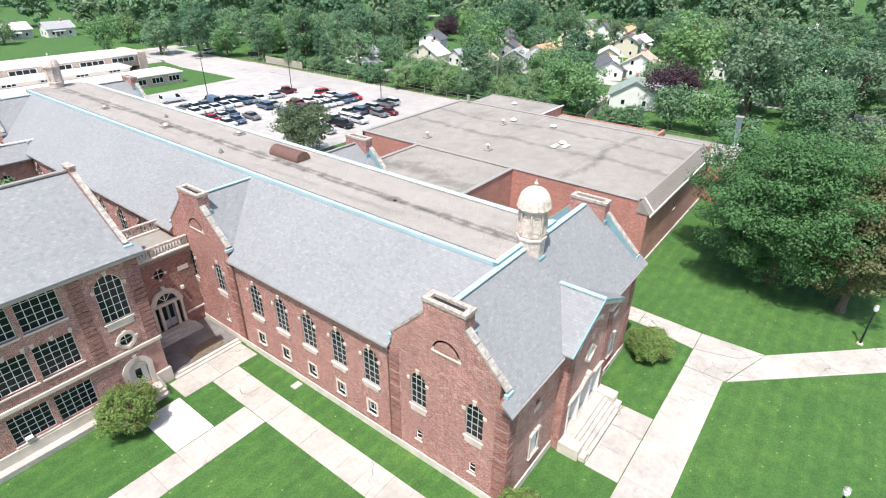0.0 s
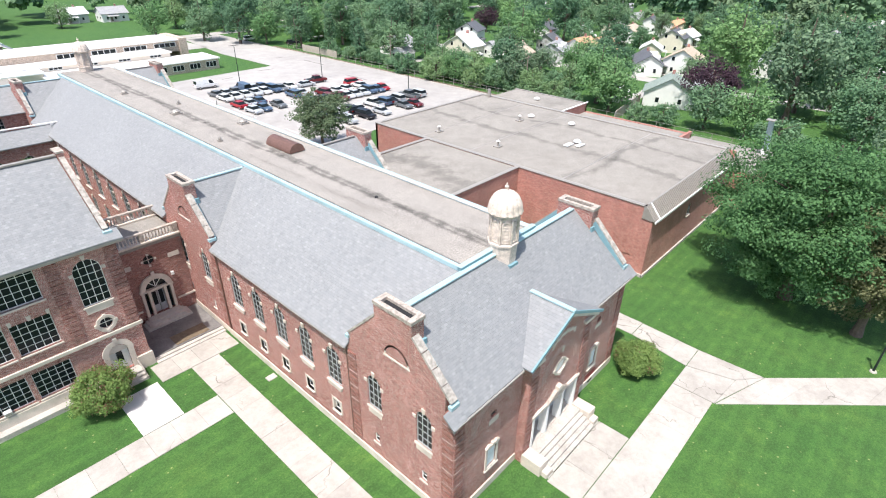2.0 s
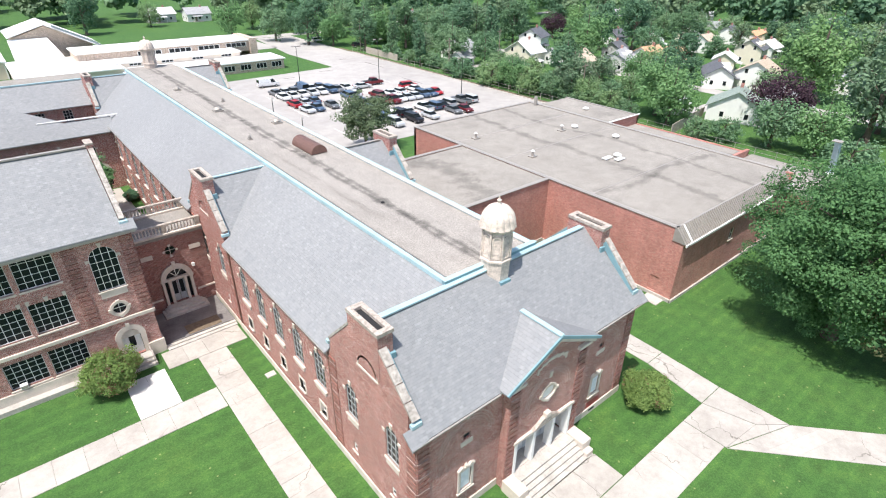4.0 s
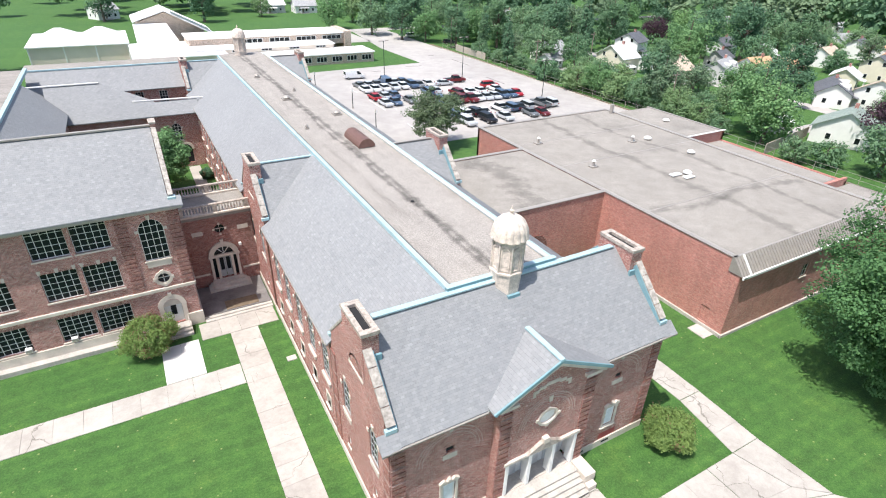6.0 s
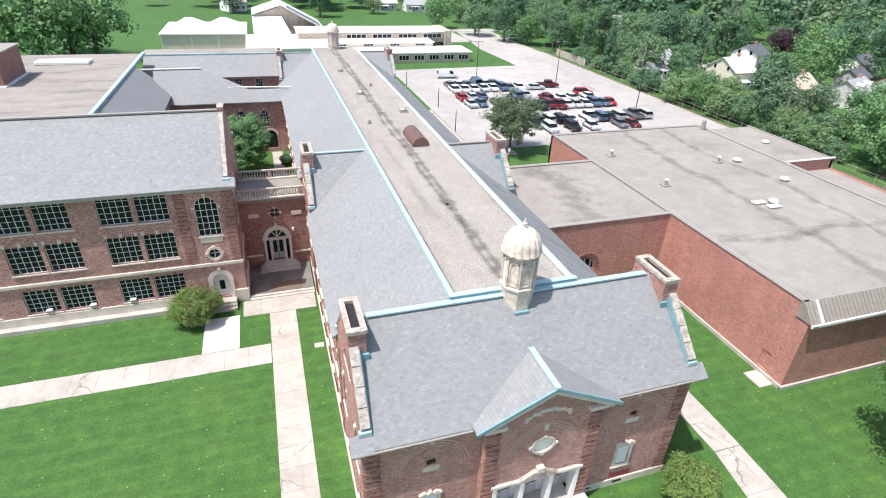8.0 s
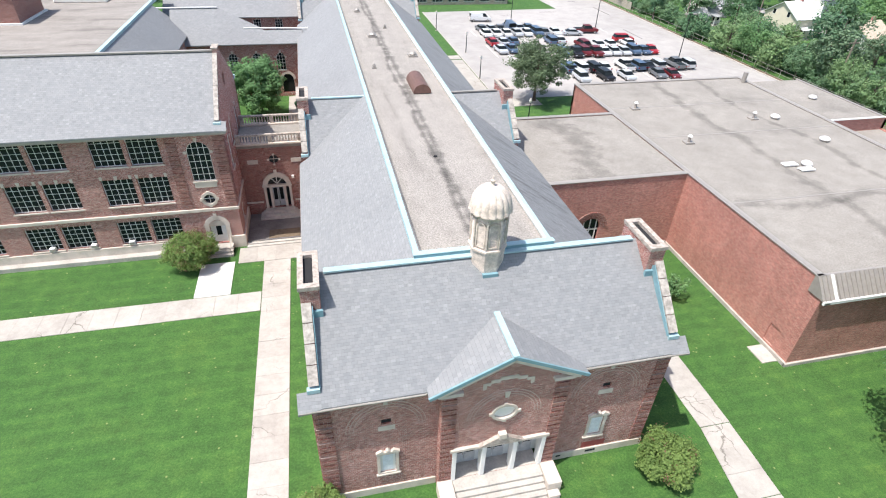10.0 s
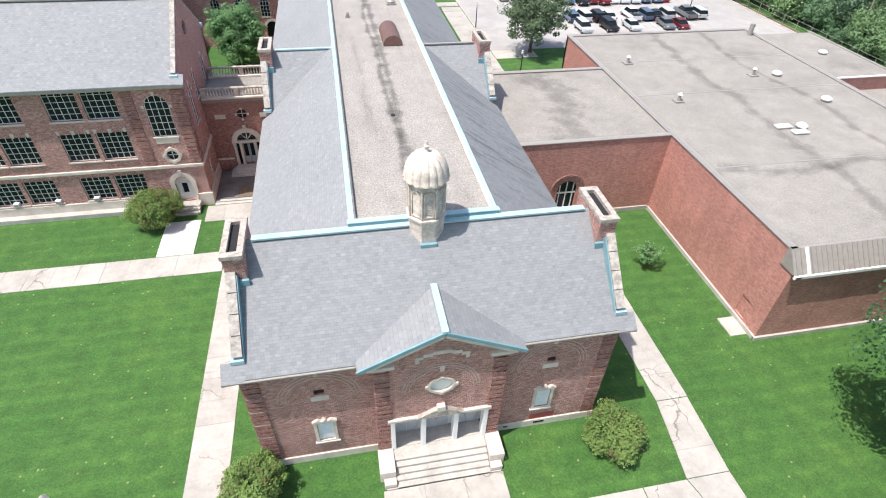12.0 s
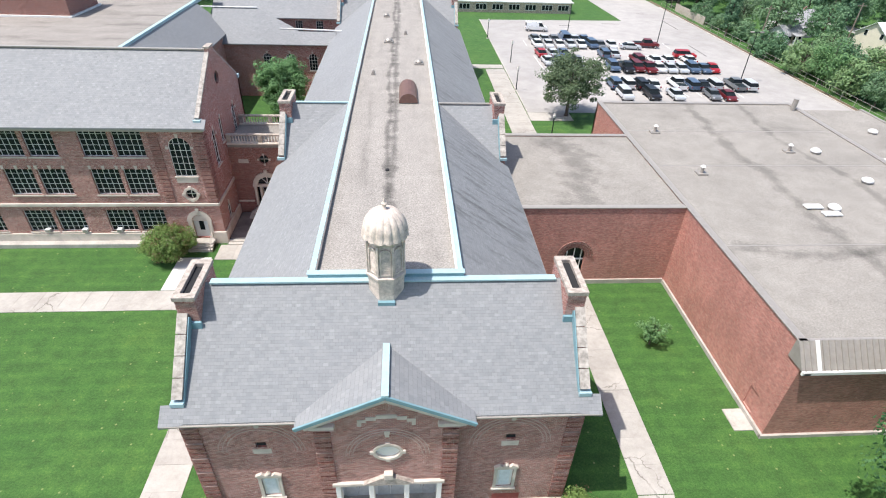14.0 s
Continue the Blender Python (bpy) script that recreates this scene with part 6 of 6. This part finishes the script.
# fence along the car park and gardens
fence = thing("chain_link_fence", "weathered wire fence with posts along the car park", "fence")
for i in range(42):
    y = 8 + i * 3.5
    piece("fence_post", lambda: cyl(bmesh.new(), (0, 0), 0.05, 0.05, 0, 1.7, 6), METAL_GREY, "post", fence, Matrix.Translation((77.6, y, 0)))
for z in (0.15, 0.9, 1.65):
    part("rail", B(77.57, 77.63, 8, 151.5, z - 0.02, z + 0.02), METAL_GREY, fence)
BOARD = plain("bleached_boards", (0.42, 0.37, 0.31), 0.9, 0, 0.25)
wfence = thing("board_fence", "weathered pale wooden board fence", "fence")
for i in range(62):
    piece("fence_board", lambda: B(-0.06, 0.06, -0.145, 0.145, 0, 2.0), BOARD, "board", wfence, Matrix.Translation((77.9 + i * 0.296, 34.3 + i * 0.049, 0)) @ Matrix.Rotation(-1.406, 4, 'Z'))
for i in range(60):
    piece("fence_board", lambda: None, BOARD, "board", wfence, Matrix.Translation((79.5, 128 + i * 0.3, 0)))
part("rail", strip(bmesh.new(), (77.8, 34.4, 1.25), (96.3, 37.45, 1.25), 0.08, 0.1), BOARD, wfence)
part("rail", B(79.6, 79.68, 127.8, 146, 1.2, 1.3), WOOD, wfence)
kerb = thing("kerb", "pale concrete kerb beside the car park", "kerb", kind="structure")
part("stone", B(76.5, 76.75, 46, 150, -0.1, 0.16, bevel=0.02), CONCRETE, kerb)
part("stone", B(20.3, 20.5, 64, 129, -0.1, 0.14, bevel=0.02), CONCRETE, kerb)
part("verge", B(76.75, 78.0, 10, 160, -0.1, 0.012), SOIL, kerb, "dry bare verge")
walkway = thing("side_walk", "pale concrete walk beside the school wing", "path", kind="structure")
slabs(walkway, 16.6, 20.2, 50, 86.5, 1, 14)
slabs(walkway, 11.0, 20.2, 87.0, 89.4, 4, 1)
slabs(walkway, 20.3, 27.0, 60.5, 63.9, 2, 1)


# lamps and poles
def pole_lamp(x, y, h, label, tall=True):
    p = thing("street_lamp", label, "lamp post", "lamp posts", at=(x, y, 0))
    part("base", cyl(bmesh.new(), (0, 0), 0.28, 0.24, 0, 0.5 if tall else 0.12), CONCRETE, p)
    part("pole", cyl(bmesh.new(), (0, 0), 0.1, 0.06, 0.1, h), BLACK_METAL, p)
    if tall:
        part("arm", B(-0.9, 0.9, -0.04, 0.04, h - 0.06, h + 0.04), BLACK_METAL, p)
        for s in (-1, 1):
            part("head", B(s * 0.9 - 0.35, s * 0.9 + 0.35, -0.18, 0.18, h - 0.05, h + 0.14, bevel=0.03), METAL_GREY, p)
    else:
        part("globe", lathe(bmesh.new(), [(0.06, h), (0.17, h + 0.1), (0.2, h + 0.35), (0.1, h + 0.55)], 10), WHITE, p, "white frosted lamp head")
        part("cap", cyl(bmesh.new(), (0, 0), 0.2, 0.05, h + 0.55, h + 0.68, 10), METAL_GREY, p)


for x, y, h in ((58.4, 106.5, 10.5), (64.4, 80.6, 9.0), (39.5, 114.0, 9.5)):
    pole_lamp(x, y, h, "tall car park light on a dark pole")
for x, y in ((22.2, 91.2), (20.4, 74.4), (20.0, 110), (21.5, 52.5)):
    pole_lamp(x, y, 3.6, "dark post lamp beside the side walk", False)
for x, y in ((24.45, -17.0), (-19.9, -2.1), (0.7, -16.5)):
    pole_lamp(x, y, 3.6, "dark green post lamp with white head on the lawn", False)
for x, y, h in ((83, 60, 9), (82, 106, 9), (80, 150, 10), (108, 112, 9)):
    p = thing("utility_pole", "weathered wooden utility pole", "utility pole", "utility poles", at=(x, y, 0))
    part("pole", cyl(bmesh.new(), (0, 0), 0.17, 0.11, 0, h, 8), WOOD, p)
    part("crossarm", B(-1.1, 1.1, -0.06, 0.06, h - 0.7, h - 0.55), WOOD, p)
gp = thing("roof_stack", "pale metal roof stack on the gym corner", "stack", at=(49.0, 44.5, 8.1))
part("pipe", cyl(bmesh.new(), (0, 0), 0.3, 0.3, -0.2, 1.3, 10), METAL_GREY, gp)
duct = thing("vent_duct", "tall pale blue-grey metal duct leaning beside the store", "duct", at=(59.6, 2.6, 5.45))
part("shaft", prism(bmesh.new(), [(-0.4, -0.3, 0.8), (0.4, -0.3, 0.8), (0.4, 0.3, 0.8), (-0.4, 0.3, 0.8)], (-1.2, 0.1, 4.4)), plain("pale_blue_sheet", (0.42, 0.52, 0.56), 0.5, 0.2, 0.12), duct)
part("base", B(-0.55, 0.55, -0.45, 0.45, -0.05, 0.8, bevel=0.04), WHITE, duct, "white metal base box")
part("rain_cap", B(-2.1, -1.1, -0.45, 0.65, 5.2, 5.32, bevel=0.02), METAL_GREY, duct)

# second annex at the gym's far corner
ann2 = thing("gym_store", "low flat-roofed brick store beside the gym", "building")
part("wall", B(50.42, 61.0, 1.6, 13.1, 0, 5.2), BRICK_GYM, ann2)
part("flat_roof", B(50.42, 61.2, 1.4, 13.15, 5.2, 5.45), GRAVEL_GYM, ann2)

# ---- the newer school beyond the car park ----
PALE_ROOF = plain("white_roof_membrane", (0.82, 0.81, 0.79), 0.7, 0, 0.05, 0.3, 3)
BUFF = brick_mat("buff_brick", (0.52, 0.40, 0.32), (0.60, 0.47, 0.38), (0.55, 0.47, 0.40), 0.4)
CREAM = plain("cream_panels", (0.70, 0.61, 0.52), 0.7, 0, 0.06, 0.4, 4)
ns = thing("modern_school", "low modern school with buff brick and white roofs", "building")


def tier(x0, x1, y0, y1, z0, z1, wall_mat, wins=0, wz=(1.0, 2.4), over=0.4):
    part("wall", B(x0, x1, y0, y1, z0, z1), wall_mat, ns)
    part("roof", B(x0 - over, x1 + over, y0 - over, y1 + over, z1, z1 + 0.3), PALE_ROOF, ns)
    for i in range(wins):
        c = x0 + (x1 - x0) * (i + 0.5) / wins
        wi = part("window", B(c - 1.5, c + 1.5, y0 - 0.06, y0 - 0.005, *wz), WHITE, ns)
        for s in (-0.98, 0, 0.98):
            part("pane", B(c + s - 0.42, c + s + 0.42, y0 - 0.075, y0 - 0.062, wz[0] + 0.12, wz[1] - 0.12), GLASS, wi)


tier(6, 46.6, 138, 147.5, 0, 2.65, BUFF, 9, (0.7, 2.2))
tier(-2, 37.6, 147.2, 155, 2.6, 4.0, CREAM, 5, (3.2, 3.9))
tier(-1.6, 44, 154.4, 166, 3.0, 5.9, BUFF, 0)
for x in (15.5, 23.5, 31.5, 39.5):
    wi = part("window", B(x - 3.1, x + 3.1, 154.3, 154.395, 4.35, 5.5), WHITE, ns)
    for k in range(4):
        part("pane", B(x - 2.9 + k * 1.48, x - 1.6 + k * 1.48, 154.28, 154.298, 4.45, 5.4), GLASS, wi)
part("end_wall", B(43.4, 45.6, 153.6, 166.4, 0, 6.5), BUFF, ns)
tier(-16, 6, 142, 166, 0, 3.6, CREAM)
tier(-40, -16.4, 165, 190, 0, 4.1, CREAM)
for x in (-33.0, -22.8):
    part("roof_lantern", prism(bmesh.new(), [(x - 5.2, 165.5, 4.4), (x + 5.2, 165.5, 4.4), (x + 1.0, 177, 7.2), (x - 1.0, 177, 7.2)], (0, 0.4, 0)), PALE_ROOF, ns)
    for s in (-1, 1):
        part("roof_lantern", prism(bmesh.new(), [(x + s * 5.2, 165.5, 4.4), (x + s * 5.2, 188, 4.4), (x + s * 1.0, 179, 7.2), (x + s * 1.0, 177, 7.2)], (0, 0, -0.2)), PALE_ROOF, ns)
    part("roof_lantern", B(x - 1.0, x + 1.0, 177, 179, 7.0, 7.25), PALE_ROOF, ns)
for x in (-40.05, -32, -24.5, -16.7):
    part("downpipe", B(x, x + 0.3, 164.85, 165, 0, 4.1), WHITE, ns)
part("gable_wall", prism(bmesh.new(), [(-13, 171, 3), (5, 171, 3), (5, 171, 6.4), (-5.2, 171, 11.4), (-13, 171, 8.8)], (0, 14, 0)), BUFF, ns)
part("roof", prism(bmesh.new(), [(-5.2, 170, 12.0), (-5.2, 187, 12.0), (7.5, 188, 5.4), (7.5, 167, 5.4)], (0, 0, -0.3)), PALE_ROOF, ns)
part("roof", prism(bmesh.new(), [(-5.2, 170.2, 12.0), (-5.2, 187, 12.0), (-14, 187, 9.2), (-14, 170.2, 9.2)], (0, 0, -0.3)), PALE_ROOF, ns)
part("roof", prism(bmesh.new(), [(-14, 166, 4.2), (-3, 166, 4.2), (-5.2, 170.6, 8.6), (-14, 170.6, 8.6)], (0, 0, -0.3)), PALE_ROOF, ns)
part("skylight", prism(bmesh.new(), [(-3.6, 169.5, 11.3), (6.5, 167.4, 6.0), (6.5, 176, 6.0), (-3.0, 176, 10.95)], (0, 0, 0.2)), glass_mat("pale_glass", (0.3, 0.34, 0.38), 0.15), ns)
farlot = thing("far_car_park", "pale far car park", "car park", kind="structure")
part("asphalt", B(8, 60, 172, 212, -0.2, 0.02), ASPHALT, farlot)


# ---- parked cars ----
PAINTS = {k: plain(k + "_car_paint", c, 0.3, 0.2, 0.05, 1, 5) for k, c in (("white", (0.75, 0.75, 0.75)), ("silver", (0.55, 0.57, 0.59)), ("grey", (0.17, 0.18, 0.19)), ("black", (0.02, 0.02, 0.025)), ("blue", (0.09, 0.14, 0.22)), ("maroon", (0.16, 0.02, 0.025)), ("red", (0.42, 0.02, 0.03)))}
LAMP_W, LAMP_R, CHROME = plain("headlamp_glass", (0.7, 0.72, 0.74), 0.15), plain("tail_lamp", (0.3, 0.01, 0.01), 0.2), plain("wheel_alloy", (0.45, 0.45, 0.46), 0.3, 0.8)


def hull(prof, w, top=1.0):
    """A rounded body from a side outline, narrower at the top."""
    bm = bmesh.new()
    zs = [p[1] for p in prof]
    z0, z1 = min(zs), max(zs)
    rows = []
    for s, inset in ((-1, 0.0), (-0.94, 1.0), (0.94, 1.0), (1, 0.0)):
        row = []
        for y, z in prof:
            k = 1 - (1 - top) * (z - z0) / (z1 - z0)
            zz = z if inset else z0 + (z - z0) * 0.9 + 0.03
            row.append(bm.verts.new((s * w / 2 * k, y * (1 if inset else 0.97), zz)))
        rows.append(row)
    n = len(prof)
    for a, b in zip(rows, rows[1:]):
        for i in range(n):
            j = (i + 1) % n
            bm.faces.new((a[i], a[j], b[j], b[i]))
    bm.faces.new(rows[0])
    bm.faces.new(list(reversed(rows[-1])))
    return bm


BODY = {
    "sedan": ([(-2.3, 0.35), (-2.32, 0.62), (-2.2, 0.82), (-1.3, 0.92), (1.5, 0.98), (2.2, 0.95), (2.3, 0.6), (2.25, 0.35)], [(-1.25, 0.9), (-0.45, 1.4), (0.85, 1.42), (1.75, 0.96)], 1.78),
    "suv": ([(-2.3, 0.42), (-2.32, 0.8), (-2.2, 0.98), (-1.25, 1.06), (2.1, 1.1), (2.3, 1.0), (2.3, 0.45)], [(-1.3, 1.02), (-0.65, 1.66), (1.9, 1.68), (2.25, 1.08)], 1.85),
    "pickup": ([(-2.8, 0.45), (-2.8, 0.9), (-2.65, 1.05), (-1.5, 1.12), (2.8, 1.12), (2.8, 0.5)], [(-1.5, 1.08), (-0.85, 1.78), (0.5, 1.78), (0.75, 1.1)], 1.95),
    "van": ([(-2.6, 0.4), (-2.62, 0.9), (-2.4, 1.1), (-1.8, 1.2), (2.6, 1.25), (2.65, 0.5)], [(-1.85, 1.15), (-1.1, 2.0), (2.5, 2.05), (2.62, 1.2)], 1.95),
}


def car(kind, colour):
    c = thing("car", f"parked {colour} {kind} on the asphalt", "car", "parked cars")
    lower, cabin, w = BODY[kind]
    body = part("body", hull(lower, w, 0.97), PAINTS[colour], c)
    part("glasshouse", hull(cabin, w * 0.93, 0.82), GLASS, c, "dark car windows")
    top = max(z for _, z in cabin)
    ys = [y for y, z in cabin if z > top - 0.06]
    part("roof", B(-w * 0.385, w * 0.385, min(ys) - 0.12, max(ys) + 0.12, top - 0.03, top + 0.035, bevel=0.02), PAINTS[colour], c)
    if kind == "pickup":
        part("load_bed", B(-w * 0.42, w * 0.42, 0.95, 2.7, 1.1, 1.135), BLACK_METAL, c)
    if kind == "van":
        part("side_panel", hull([(-0.6, 1.2), (-0.5, 1.98), (2.45, 2.03), (2.55, 1.25)], w * 0.945, 0.84), PAINTS[colour], c)
    fy = lower[0][0]
    by = max(y for y, _ in lower)
    for s in (-1, 1):
        part("headlight", B(s * w * 0.38 - 0.16, s * w * 0.38 + 0.16, fy - 0.015, fy + 0.15, 0.62, 0.78), LAMP_W, c)
        part("taillight", B(s * w * 0.42 - 0.1, s * w * 0.42 + 0.1, by - 0.12, by + 0.012, 0.72, 0.95), LAMP_R, c)
        for y in (fy + 0.85, by - 0.85):
            m = Matrix.Translation((s * (w / 2 - 0.1), y, 0.33)) @ Matrix.Rotation(math.pi / 2, 4, 'Y')
            ty = piece("tyre", lambda: cyl(bmesh.new(), (0, 0), 0.33, 0.33, -0.11, 0.11, 16), RUBBER, "wheel", c, m)
            piece("rim", lambda: cyl(bmesh.new(), (0, 0), 0.21, 0.21, -0.12, 0.12, 10), CHROME, "rim", ty, Matrix.Identity(4))
    return c


LOT = (
    (108.6, -1, (30.4, 32.6, 34.8, 37.4, 39.6, 41.8), "sg ss sg vb ss sb"),
    (104.0, 1, (30.2, 32.6, 35.0, 37.5, 40.0, 42.4, 44.2, 46.8), "sw sw sw ss sw ub sg sw"),
    (96.5, -1, (29.4, 31.8, 34.2, 42.8, 45.0), "sr ss sb ub ss"),
    (91.0, 1, (29.6, 32.0, 35.7), "ss sb sg"),
    (93.0, -1, (48.7, 52.2, 55.0, 59.7), "um sw sw sw"),
    (87.2, 1, (41.8, 44.4, 46.6, 48.7, 51.0, 53.2, 55.4, 57.7, 60.0, 62.0), "ub pk um pm sw ss ss ub sb sr"),
    (77.0, -1, (38.6, 40.9, 43.3, 45.7, 50.4, 52.8, 54.9, 57.1, 61.3, 63.6), "ub uw uk sw pw ub sk us pg us"),
    (71.6, 1, (38.7, 43.5, 47.8, 54.5, 57.0), "us uk ss sg sm"),
)
KIND = {"s": "sedan", "u": "suv", "p": "pickup", "v": "van"}
COLOUR = {"w": "white", "s": "silver", "g": "grey", "k": "black", "b": "blue", "m": "maroon", "r": "red"}
MADE = {}


def park(kk, x, y, turn):
    if kk not in MADE:
        c = MADE[kk] = car(KIND[kk[0]], COLOUR[kk[1]])
        c.matrix_basis = pose(x, y, 0.02, 0, 0, turn)
    else:
        copy_thing(MADE[kk], pose(x, y, 0.02, 0, 0, turn))


rc = random.Random(8)
for y, d, xs, kinds in LOT:
    for x, kk in zip(xs, kinds.split()):
        park(kk, x, y + rc.uniform(-0.3, 0.3), (0 if d > 0 else 180) + rc.uniform(-3, 3))
for kk, x, y in (("vw", 32.8, 118.0), ("ur", 60.2, 96.2), ("pm", 55.0, 104.6), ("ss", 50.8, 102.8), ("vw", 118, 106), ("uk", 84, 158), ("uw", 78.0, 176)):
    park(kk, x, y, 85)
bay = thing("bay_lines", "faded white parking bay lines", "road marking", kind="structure")
for y in (106.3, 93.9, 89.6, 74.3):
    for i in range(14):
        piece("bay_line", lambda: B(-0.05, 0.05, -2.4, 2.4, 0.0, 0.004), WHITE, "line", bay, Matrix.Translation((28.0 + 2.5 * i, y, 0.021)))
